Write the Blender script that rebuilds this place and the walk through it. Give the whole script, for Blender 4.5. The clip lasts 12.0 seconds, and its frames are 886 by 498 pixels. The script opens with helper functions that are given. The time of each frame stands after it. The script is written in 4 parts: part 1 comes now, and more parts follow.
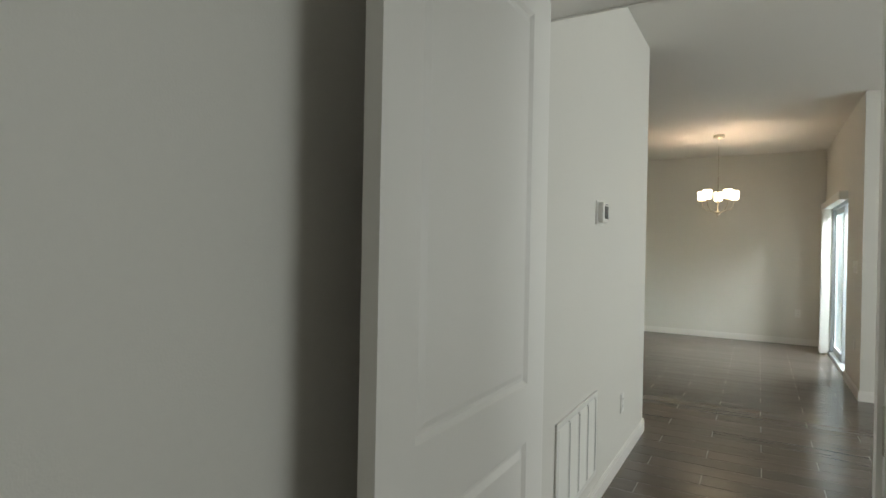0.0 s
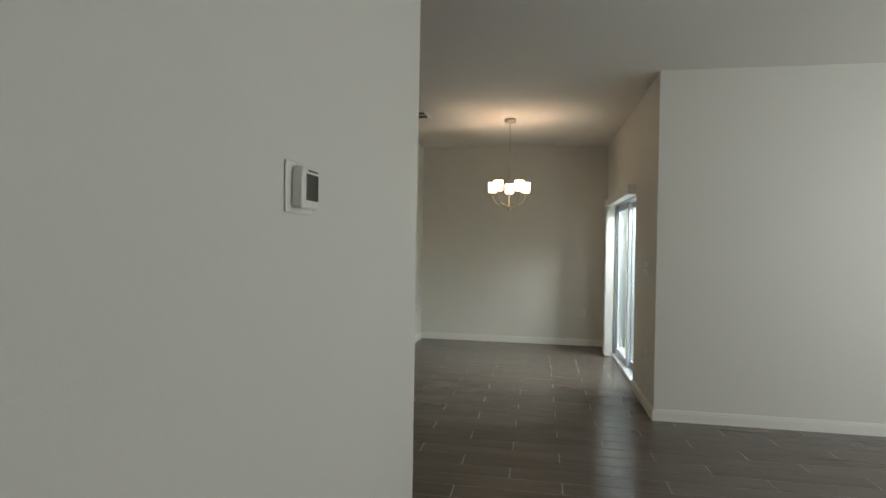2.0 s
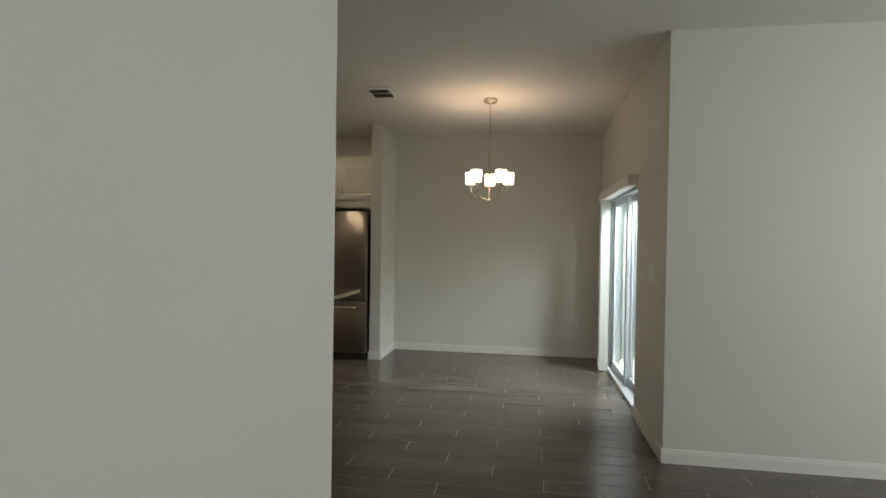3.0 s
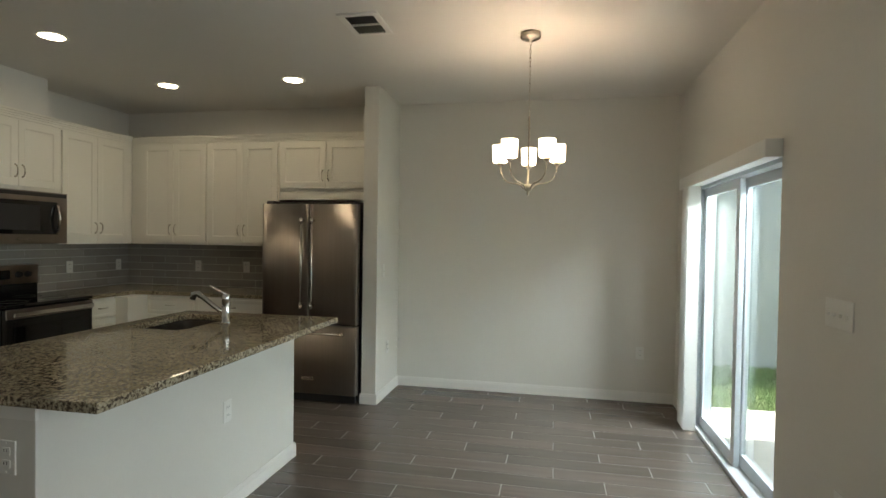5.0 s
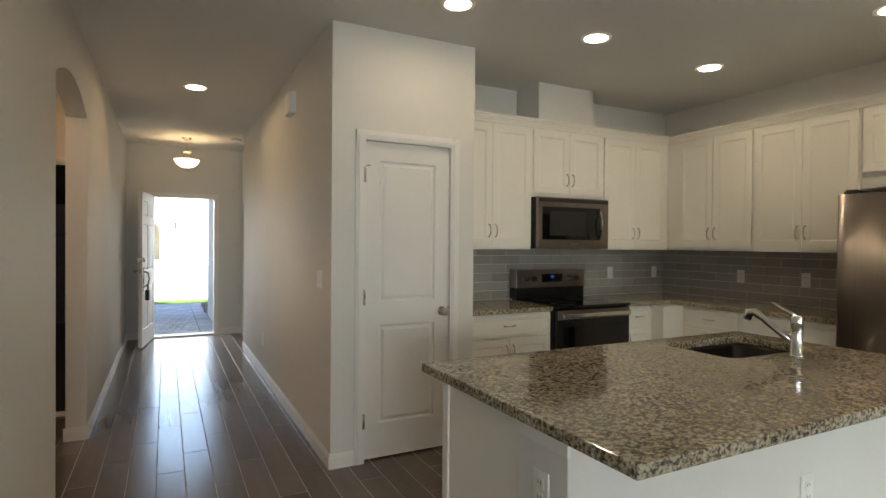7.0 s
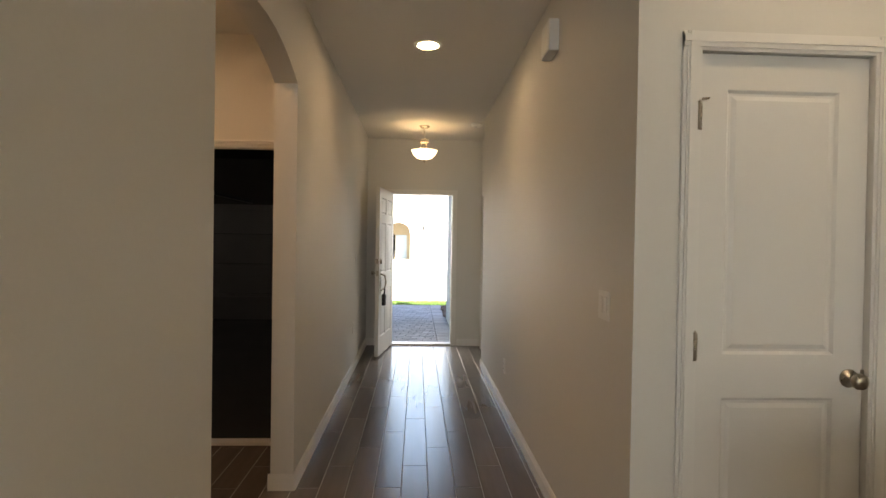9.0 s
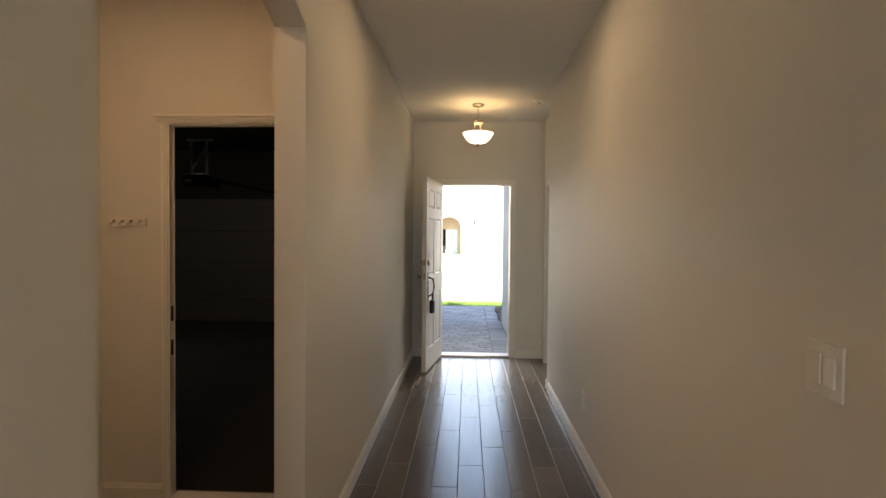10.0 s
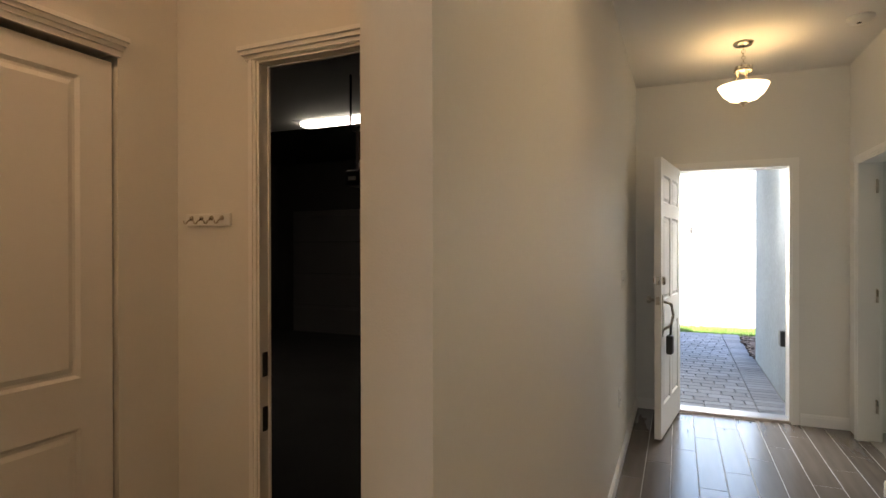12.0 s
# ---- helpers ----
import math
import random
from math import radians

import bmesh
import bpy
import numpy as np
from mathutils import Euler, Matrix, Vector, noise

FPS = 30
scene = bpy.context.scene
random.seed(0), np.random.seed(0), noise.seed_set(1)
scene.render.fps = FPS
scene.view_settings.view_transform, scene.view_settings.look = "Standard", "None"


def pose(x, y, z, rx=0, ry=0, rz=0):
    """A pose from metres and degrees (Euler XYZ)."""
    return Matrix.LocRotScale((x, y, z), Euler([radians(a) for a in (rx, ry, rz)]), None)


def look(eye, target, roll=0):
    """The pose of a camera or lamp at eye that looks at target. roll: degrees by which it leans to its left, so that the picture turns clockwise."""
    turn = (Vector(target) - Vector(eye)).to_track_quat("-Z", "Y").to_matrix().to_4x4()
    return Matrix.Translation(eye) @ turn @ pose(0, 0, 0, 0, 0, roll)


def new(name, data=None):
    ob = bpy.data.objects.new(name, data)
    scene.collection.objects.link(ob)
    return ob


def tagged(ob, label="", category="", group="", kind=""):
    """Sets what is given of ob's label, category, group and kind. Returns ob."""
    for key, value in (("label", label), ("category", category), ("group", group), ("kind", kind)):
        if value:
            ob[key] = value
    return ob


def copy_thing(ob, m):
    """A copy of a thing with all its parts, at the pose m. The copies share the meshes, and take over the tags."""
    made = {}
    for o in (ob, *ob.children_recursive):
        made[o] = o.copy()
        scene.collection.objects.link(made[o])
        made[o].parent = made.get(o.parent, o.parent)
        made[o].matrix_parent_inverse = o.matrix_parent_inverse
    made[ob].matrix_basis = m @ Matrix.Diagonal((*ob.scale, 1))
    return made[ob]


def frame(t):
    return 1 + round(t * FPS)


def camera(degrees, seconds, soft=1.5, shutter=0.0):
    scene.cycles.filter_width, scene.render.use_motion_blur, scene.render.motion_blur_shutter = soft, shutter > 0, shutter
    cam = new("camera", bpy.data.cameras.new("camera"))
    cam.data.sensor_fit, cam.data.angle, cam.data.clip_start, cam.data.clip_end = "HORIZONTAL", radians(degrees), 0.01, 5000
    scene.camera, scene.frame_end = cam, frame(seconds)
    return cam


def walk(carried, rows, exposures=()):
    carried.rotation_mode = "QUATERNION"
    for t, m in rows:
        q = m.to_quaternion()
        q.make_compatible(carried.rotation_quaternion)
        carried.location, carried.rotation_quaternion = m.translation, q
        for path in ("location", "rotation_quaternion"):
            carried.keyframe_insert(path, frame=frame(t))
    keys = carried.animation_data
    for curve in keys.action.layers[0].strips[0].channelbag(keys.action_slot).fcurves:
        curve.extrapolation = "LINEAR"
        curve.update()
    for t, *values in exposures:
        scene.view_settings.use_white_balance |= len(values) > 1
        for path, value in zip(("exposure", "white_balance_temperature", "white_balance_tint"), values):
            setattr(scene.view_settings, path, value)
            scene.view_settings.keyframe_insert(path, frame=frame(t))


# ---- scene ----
cam = camera(78.2, 12.0)
PATH = [
    (0, (0.037, 0.426, 1.295), (-0.966, 2.157, 1.286), 1.1),
    (0.5, (-0.018, 0.739, 1.318), (-0.703, 2.617, 1.304), 1.3),
    (0.8, (-0.031, 0.964, 1.303), (-0.582, 2.886, 1.291), 1.2),
    (1, (-0.041, 1.149, 1.327), (-0.532, 3.089, 1.316), 1.0),
    (1.5, (-0.043, 1.493, 1.315), (-0.474, 3.446, 1.304), 1.2),
    (2, (-0.079, 1.951, 1.348), (-0.426, 3.921, 1.333), 1.0),
    (2.5, (-0.014, 2.392, 1.349), (-0.334, 4.367, 1.341), 1.1),
    (3, (-0.030, 2.815, 1.379), (-0.343, 4.792, 1.355), 0.9),
    (5, (-0.25, 4.496, 1.448), (-0.647, 6.456, 1.408), 0.9),
    (5.5, (-0.45, 4.727, 1.424), (-1.179, 6.589, 1.392), 1.0),
    (6, (-0.591, 4.85, 1.425), (-1.707, 6.51, 1.393), 1.0),
    (6.5, (-0.678, 4.957, 1.42), (-2.154, 6.307, 1.387), 0.5),
    (7, (-0.778, 5.025, 1.393), (-2.56, 5.931, 1.37), 0.5),
    (7.4, (-0.994, 5.059, 1.386), (-2.898, 5.668, 1.355), 0.5),
    (7.5, (-1.055, 5.073, 1.397), (-2.978, 5.621, 1.359), 0.7),
    (7.7, (-1.193, 5.09, 1.392), (-3.138, 5.558, 1.356), 0.7),
    (9.5, (-2.714, 5.217, 1.38), (-4.713, 5.204, 1.342), 0.8),
    (10, (-3.162, 5.176, 1.421), (-5.159, 5.085, 1.371), 0.5),
    (10.5, (-3.572, 5.076, 1.432), (-5.567, 4.948, 1.387), 0.7),
    (11, (-3.985, 5.029, 1.419), (-5.975, 4.835, 1.378), 0.3),
    (11.5, (-4.313, 4.949, 1.393), (-6.273, 4.55, 1.368), 0.0),
    (12, (-4.552, 4.87, 1.383), (-6.388, 4.077, 1.375), -0.1),
]
walk(cam, [(t, look(eye, target, roll)) for t, eye, target, roll in PATH], [(0, 2.9, 6900, 5), (0.8, 2.6, 6900, 5), (2.5, 2.35, 6900, 6), (5, 2.75, 6650, 4), (6.5, 3.17, 6750, 8), (7.5, 3.25, 6850, 9), (9.5, 3.08, 7700, 13), (12, 3.3, 7500, 12)])

# ---- world, sun, large lights ----
world = bpy.data.worlds.new("world")
scene.world = world
world.use_nodes = True
wn = world.node_tree.nodes
sky = wn.new("ShaderNodeTexSky")
sky.sky_type, sky.sun_disc = "NISHITA", False
sky.sun_elevation, sky.sun_rotation = radians(49), radians(67)
world.node_tree.links.new(sky.outputs["Color"], wn["Background"].inputs["Color"])
wn["Background"].inputs["Strength"].default_value = 0.15

sun_data = bpy.data.lights.new("sun", "SUN")
sun_data.energy, sun_data.angle, sun_data.color = 5.0, radians(0.5), (1.0, 0.95, 0.88)
sun = new("sun", sun_data)
sun.matrix_world = look((0.6, 0.25, 0.76), (0, 0, 0))


def window_light(name, eye, target, w, h, watts, colour=(0.86, 0.93, 1.0)):
    d = bpy.data.lights.new(name, "AREA")
    d.shape, d.size, d.size_y, d.energy, d.color = "RECTANGLE", w, h, watts, colour
    o = new(name, d)
    o.matrix_world = look(eye, target)
    return o


window_light("living_window_light", (4.62, 4.3, 1.45), (0, 4.3, 1.35), 2.6, 1.5, 14.0)
window_light("bedroom_window_light", (3.45, 1.15, 1.45), (0, 0.9, 1.35), 1.2, 1.4, 4.3)
window_light("front_bedroom_window_light", (-9.42, 7.6, 1.45), (-8, 7.6, 1.3), 1.2, 1.2, 1.2)
# two added fill lamps, hidden above the door heads, boost the sky's light
window_light("patio_sky_light", (1.75, 8.1, 2.45), (-1.7, 8.4, 1.5), 1.6, 0.7, 25)
window_light("porch_sky_light", (-10.25, 5.2, 2.75), (-8.2, 5.25, 0.9), 1.0, 0.6, 17)


# ---- materials ----
def material(name, colour, rough=0.5, metal=0.0, grain=0.0, grain_scale=40.0, stain=0.0, stain_scale=1.5,
             bump=0.0, bump_scale=200.0, second=None, vary=0.0, emit=0.0, emit_colour=None, stretch=(1, 1, 1), spec=0.5):
    m = bpy.data.materials.new(name)
    m.use_nodes = True
    n, l = m.node_tree.nodes, m.node_tree.links
    b = n["Principled BSDF"]
    b.inputs["Roughness"].default_value, b.inputs["Metallic"].default_value = rough, metal
    b.inputs["Specular IOR Level"].default_value = spec
    tc, mp = n.new("ShaderNodeTexCoord"), n.new("ShaderNodeMapping")
    geo = n.new("ShaderNodeNewGeometry")
    mp.inputs["Scale"].default_value = stretch
    l.new(geo.outputs["Position"], mp.inputs["Vector"])
    rgb = n.new("ShaderNodeRGB")
    rgb.outputs[0].default_value = (*colour, 1)
    out = rgb.outputs[0]

    def noise_tex(scale, detail):
        t = n.new("ShaderNodeTexNoise")
        t.inputs["Scale"].default_value, t.inputs["Detail"].default_value = scale, detail
        l.new(mp.outputs[0], t.inputs["Vector"])
        return t.outputs["Fac"]

    def mixed(fac, a, other, low, high):
        r = n.new("ShaderNodeMapRange")
        r.inputs["From Min"].default_value, r.inputs["From Max"].default_value = 0.3, 0.7
        r.inputs["To Min"].default_value, r.inputs["To Max"].default_value = low, high
        l.new(fac, r.inputs["Value"])
        mx = n.new("ShaderNodeMix")
        mx.data_type = "RGBA"
        l.new(r.outputs[0], mx.inputs["Factor"])
        l.new(a, mx.inputs["A"])
        mx.inputs["B"].default_value = (*other, 1)
        return mx.outputs["Result"]

    dark = second or tuple(c * 0.6 for c in colour)
    if grain:
        out = mixed(noise_tex(grain_scale, 6), out, dark, 0, grain)
    if stain:
        f = noise_tex(stain_scale, 4)
        out = mixed(f, out, dark, 0, stain)
        rr = n.new("ShaderNodeMapRange")
        rr.inputs["To Min"].default_value, rr.inputs["To Max"].default_value = max(0.02, rough - 0.08), min(1, rough + 0.08)
        l.new(f, rr.inputs["Value"])
        l.new(rr.outputs[0], b.inputs["Roughness"])
    if vary:
        oi = n.new("ShaderNodeObjectInfo")
        hs = n.new("ShaderNodeHueSaturation")
        r = n.new("ShaderNodeMapRange")
        r.inputs["To Min"].default_value, r.inputs["To Max"].default_value = 1 - vary, 1 + vary
        add = n.new("ShaderNodeMath")
        add.operation = "ADD"
        l.new(oi.outputs["Random"], add.inputs[0])
        l.new(geo.outputs["Random Per Island"], add.inputs[1])
        fr = n.new("ShaderNodeMath")
        fr.operation = "FRACT"
        l.new(add.outputs[0], fr.inputs[0])
        l.new(fr.outputs[0], r.inputs["Value"])
        l.new(r.outputs[0], hs.inputs["Value"])
        l.new(out, hs.inputs["Color"])
        out = hs.outputs["Color"]
    l.new(out, b.inputs["Base Color"])
    if bump:
        bp = n.new("ShaderNodeBump")
        bp.inputs["Strength"].default_value, bp.inputs["Distance"].default_value = bump, 0.004
        l.new(noise_tex(bump_scale, 3), bp.inputs["Height"])
        l.new(bp.outputs[0], b.inputs["Normal"])
    if emit:
        b.inputs["Emission Color"].default_value = (*(emit_colour or colour), 1)
        b.inputs["Emission Strength"].default_value = emit
    return m


def granite_material():
    m = material("granite", (0.40, 0.34, 0.26), rough=0.07)
    n, l = m.node_tree.nodes, m.node_tree.links
    b = n["Principled BSDF"]
    geo = n.new("ShaderNodeNewGeometry")
    mp = n.new("ShaderNodeMapping")
    mp.inputs["Scale"].default_value = (1.0, 0.8, 1.0)
    mp.inputs["Rotation"].default_value = (0, 0, 0.5)
    l.new(geo.outputs["Position"], mp.inputs["Vector"])
    big = n.new("ShaderNodeTexNoise")
    big.inputs["Scale"].default_value, big.inputs["Detail"].default_value, big.inputs["Roughness"].default_value = 95, 5, 0.6
    l.new(mp.outputs[0], big.inputs["Vector"])
    ramp = n.new("ShaderNodeValToRGB")
    el = ramp.color_ramp.elements
    el[0].position, el[0].color = 0.34, (0.045, 0.038, 0.031, 1)
    el[1].position, el[1].color = 0.72, (0.62, 0.585, 0.47, 1)
    for p, c in ((0.44, (0.14, 0.112, 0.082)), (0.495, (0.33, 0.285, 0.195)), (0.58, (0.47, 0.425, 0.31))):
        e = el.new(p)
        e.color = (*c, 1)
    l.new(big.outputs["Fac"], ramp.inputs["Fac"])
    cl = n.new("ShaderNodeTexNoise")
    cl.inputs["Scale"].default_value, cl.inputs["Detail"].default_value = 9, 3
    l.new(mp.outputs[0], cl.inputs["Vector"])
    mx = n.new("ShaderNodeMix")
    mx.data_type, mx.blend_type = "RGBA", "MULTIPLY"
    r = n.new("ShaderNodeMapRange")
    r.inputs["From Min"].default_value, r.inputs["From Max"].default_value = 0.35, 0.65
    r.inputs["To Min"].default_value, r.inputs["To Max"].default_value = 0.0, 0.45
    l.new(cl.outputs["Fac"], r.inputs["Value"])
    l.new(r.outputs[0], mx.inputs["Factor"])
    l.new(ramp.outputs["Color"], mx.inputs["A"])
    mx.inputs["B"].default_value = (0.55, 0.5, 0.42, 1)
    l.new(mx.outputs["Result"], b.inputs["Base Color"])
    return m


def glass_material(name, tint=(0.95, 0.98, 0.97), rough=0.0):
    m = bpy.data.materials.new(name)
    m.use_nodes = True
    b = m.node_tree.nodes["Principled BSDF"]
    b.inputs["Base Color"].default_value = (*tint, 1)
    b.inputs["Roughness"].default_value = rough
    b.inputs["IOR"].default_value = 1.45
    b.inputs["Transmission Weight"].default_value = 1.0
    return m


WALL = material("wall_paint", (0.72, 0.70, 0.65), rough=0.6, stain=0.06, stain_scale=0.8, grain=0.04, grain_scale=60, bump=0.12, bump_scale=260)
CEIL = material("ceiling_paint", (0.74, 0.72, 0.68), rough=0.8, stain=0.05, stain_scale=0.7, bump=0.25, bump_scale=160)
TRIM = material("white_trim_paint", (0.80, 0.78, 0.74), rough=0.35, stain=0.05, stain_scale=3, bump=0.03, bump_scale=120)
DOOR = material("white_door_paint", (0.78, 0.76, 0.72), rough=0.38, stain=0.05, stain_scale=2, bump=0.05, bump_scale=90)
CABINET = material("antique_white_cabinet_paint", (0.80, 0.77, 0.69), rough=0.35, stain=0.05, stain_scale=3, bump=0.02, bump_scale=90)
TILE = material("wood_look_porcelain", (0.140, 0.116, 0.099), rough=0.23, grain=0.5, grain_scale=14, second=(0.080, 0.065, 0.055),
                stain=0.35, stain_scale=4, vary=0.14, bump=0.05, bump_scale=30, stretch=(0.16, 1.6, 1))
GROUT = material("floor_grout", (0.36, 0.33, 0.30), rough=0.8, grain=0.3, grain_scale=90, stain=0.25)
SPLASH = material("grey_glass_tile", (0.36, 0.34, 0.305), rough=0.18, stain=0.2, stain_scale=5, grain=0.12, grain_scale=50, vary=0.10)
SPLASH_GROUT = material("backsplash_grout", (0.66, 0.64, 0.58), rough=0.8, grain=0.2)
GRANITE = granite_material()
# grain is the brushing; the stain bands are reflection streaks painted in
STEEL = material("brushed_stainless_sheen", (0.34, 0.30, 0.27), rough=0.36, metal=1.0, grain=0.22, grain_scale=90, stretch=(1, 1, 0.02), stain=0.28, stain_scale=7, bump=0.02, bump_scale=200)
tangent = STEEL.node_tree.nodes.new("ShaderNodeTangent")
tangent.direction_type, tangent.axis = "RADIAL", "Z"
STEEL.node_tree.links.new(tangent.outputs["Tangent"], STEEL.node_tree.nodes["Principled BSDF"].inputs["Tangent"])
STEEL.node_tree.nodes["Principled BSDF"].inputs["Anisotropic"].default_value = 0.85
STEEL.node_tree.nodes["Principled BSDF"].inputs["Anisotropic Rotation"].default_value = 0.25
STEEL_H = material("polished_steel", (0.66, 0.64, 0.61), rough=0.18, metal=1.0, stain=0.1, stain_scale=8)
# steel this dark holds the shadow inside the basin in its colour
SINK_SHADED = material("satin_sink_steel_shaded", (0.06, 0.054, 0.05), rough=0.3, metal=1.0, stain=0.2, stain_scale=8)
CHROME = material("chrome", (0.75, 0.75, 0.75), rough=0.06, metal=1.0)
NICKEL = material("brushed_nickel", (0.52, 0.47, 0.39), rough=0.28, metal=1.0, stain=0.15, stain_scale=12)
BLACK = material("black_enamel", (0.012, 0.012, 0.013), rough=0.18, stain=0.2)
BLACKGLASS = material("black_glass", (0.006, 0.006, 0.007), rough=0.04)
DARK = material("dark_plastic", (0.02, 0.02, 0.022), rough=0.45, grain=0.2)
PLASTIC = material("white_plastic", (0.78, 0.77, 0.73), rough=0.35, stain=0.05)
SCREEN = material("grey_lcd", (0.06, 0.065, 0.055), rough=0.15, stain=0.1)
BLUE = material("blue_led_display", (0.02, 0.03, 0.2), rough=0.3, emit=0.04, emit_colour=(0.05, 0.1, 1.0))
LENS = material("downlight_lens", (1, 0.95, 0.85), emit=7.0, emit_colour=(1.0, 0.80, 0.56))
LENS_HALL = material("hall_downlight_lens", (1, 0.93, 0.8), emit=12.0, emit_colour=(1.0, 0.72, 0.44))
LENS_WARM = material("warm_downlight_lens", (1, 0.9, 0.75), emit=15.0, emit_colour=(1.0, 0.64, 0.38))
SHADE = material("lit_opal_glass", (0.9, 0.88, 0.8), rough=0.3, emit=1.1, emit_colour=(1.0, 0.80, 0.55))
BOWL = material("lit_alabaster_glass", (0.9, 0.85, 0.75), rough=0.35, emit=0.42, emit_colour=(1.0, 0.78, 0.50), stain=0.3, stain_scale=14)
TUBE = material("fluorescent_lens", (1, 1, 1), emit=1.4, emit_colour=(1.0, 0.95, 0.9))
VINYL = material("white_vinyl_frame", (0.62, 0.66, 0.70), rough=0.35, stain=0.08)
BLIND = material("white_vertical_blind", (0.80, 0.80, 0.78), rough=0.5, grain=0.05)
GLASS = glass_material("window_glass", (0.80, 0.88, 0.86))
STUCCO_G = material("grey_stucco", (0.33, 0.34, 0.33), rough=0.9, grain=0.3, grain_scale=50, stain=0.3, stain_scale=1.2, bump=1.0, bump_scale=60)
STUCCO = material("white_stucco", (0.62, 0.61, 0.58), rough=0.9, grain=0.25, grain_scale=60, stain=0.2, stain_scale=1.2, bump=0.9, bump_scale=70)
# the entry wall's bluish shade is put into this stucco's colour
STUCCO_SHADED = material("stucco_bluish_shade", (0.30, 0.33, 0.35), rough=0.9, grain=0.5, grain_scale=28, stain=0.35, stain_scale=2, bump=1.0, bump_scale=50)
CONCRETE = material("concrete", (0.42, 0.40, 0.37), rough=0.85, grain=0.3, grain_scale=50, stain=0.3, stain_scale=1.2, bump=0.3, bump_scale=90)
GRASS = material("lawn_soil", (0.06, 0.10, 0.025), rough=0.95, grain=0.7, grain_scale=45, stain=0.5, stain_scale=0.9, bump=1.0, bump_scale=60, second=(0.11, 0.10, 0.04))
BLADE = material("grass_blade", (0.09, 0.17, 0.03), rough=0.6, vary=0.35, grain=0.4, grain_scale=5)
ASPHALT = material("asphalt", (0.06, 0.06, 0.06), rough=0.9, grain=0.4, grain_scale=80, stain=0.3)
PAVER = material("grey_paver", (0.13, 0.14, 0.165), rough=0.85, grain=0.4, grain_scale=60, vary=0.25, bump=0.5, bump_scale=120)
SAND = material("joint_sand", (0.10, 0.095, 0.09), rough=0.95, grain=0.4)
MULCH = material("bark_mulch", (0.07, 0.045, 0.035), rough=0.95, vary=0.5, grain=0.5, grain_scale=50)
CARPET = material("beige_carpet", (0.38, 0.34, 0.29), rough=0.95, grain=0.4, grain_scale=160, stain=0.15, bump=0.8, bump_scale=400)
# near-black drywall: the unlit garage's gloom is put into the colour
GARAGE_SHADED = material("garage_drywall_shaded", (0.055, 0.05, 0.045), rough=0.85, stain=0.3, bump=0.2)
# door and light housing: dim garage light put into a dark colour
GARAGE_DOOR_SHADED = material("garage_door_steel_shaded", (0.17, 0.16, 0.15), rough=0.5, stain=0.2)
# concrete darkened far below its own tone to carry the floor's gloom
SLAB_SHADED = material("garage_slab_shaded", (0.03, 0.028, 0.026), rough=0.9, grain=0.3, stain=0.4)
BLUEWALL = material("blue_grey_wall_paint", (0.36, 0.44, 0.44), rough=0.6, stain=0.06, stain_scale=0.8, bump=0.1, bump_scale=260)
GALV = material("galvanised_strap", (0.78, 0.78, 0.77), rough=0.5, grain=0.2, grain_scale=60)
ROOF = material("roof_shingle", (0.16, 0.13, 0.11), rough=0.9, grain=0.4)
TAN = material("tan_stucco", (0.42, 0.33, 0.22), rough=0.9, grain=0.3, grain_scale=50, stain=0.2, bump=0.6, bump_scale=60)
BLUEDOOR = material("blue_grey_door_paint", (0.34, 0.40, 0.46), rough=0.4, stain=0.1)


# ---- mesh helpers ----
def box(bm, x0, x1, y0, y1, z0, z1, b=0.0, seg=2):
    vs = [bm.verts.new((x, y, z)) for z in (z0, z1) for y in (y0, y1) for x in (x0, x1)]
    fs = [bm.faces.new([vs[i] for i in q]) for q in ((0, 2, 3, 1), (4, 5, 7, 6), (0, 1, 5, 4), (2, 6, 7, 3), (0, 4, 6, 2), (1, 3, 7, 5))]
    if b > 0:
        es = list({e for f in fs for e in f.edges})
        bmesh.ops.bevel(bm, geom=es, offset=b, segments=seg, affect="EDGES", profile=0.5)
    return bm


def boxed(*a, **k):
    return box(bmesh.new(), *a, **k)


def lathe(bm, profile, c=(0, 0, 0), seg=24, axis="z"):
    rings = []
    for r, h in profile:
        ring = []
        for i in range(seg):
            a = 2 * math.pi * i / seg
            u, v = r * math.cos(a), r * math.sin(a)
            p = (u, v, h) if axis == "z" else (u, h, v) if axis == "y" else (h, u, v)
            ring.append(bm.verts.new((c[0] + p[0], c[1] + p[1], c[2] + p[2])))
        rings.append(ring)
    for a, b in zip(rings, rings[1:]):
        for i in range(seg):
            j = (i + 1) % seg
            f = bm.faces.new((a[i], a[j], b[j], b[i]))
            f.smooth = True
    for ring in (rings[0], rings[-1]):
        if (ring[0].co - ring[seg // 2].co).length > 1e-4:
            bm.faces.new(ring)
    return bm


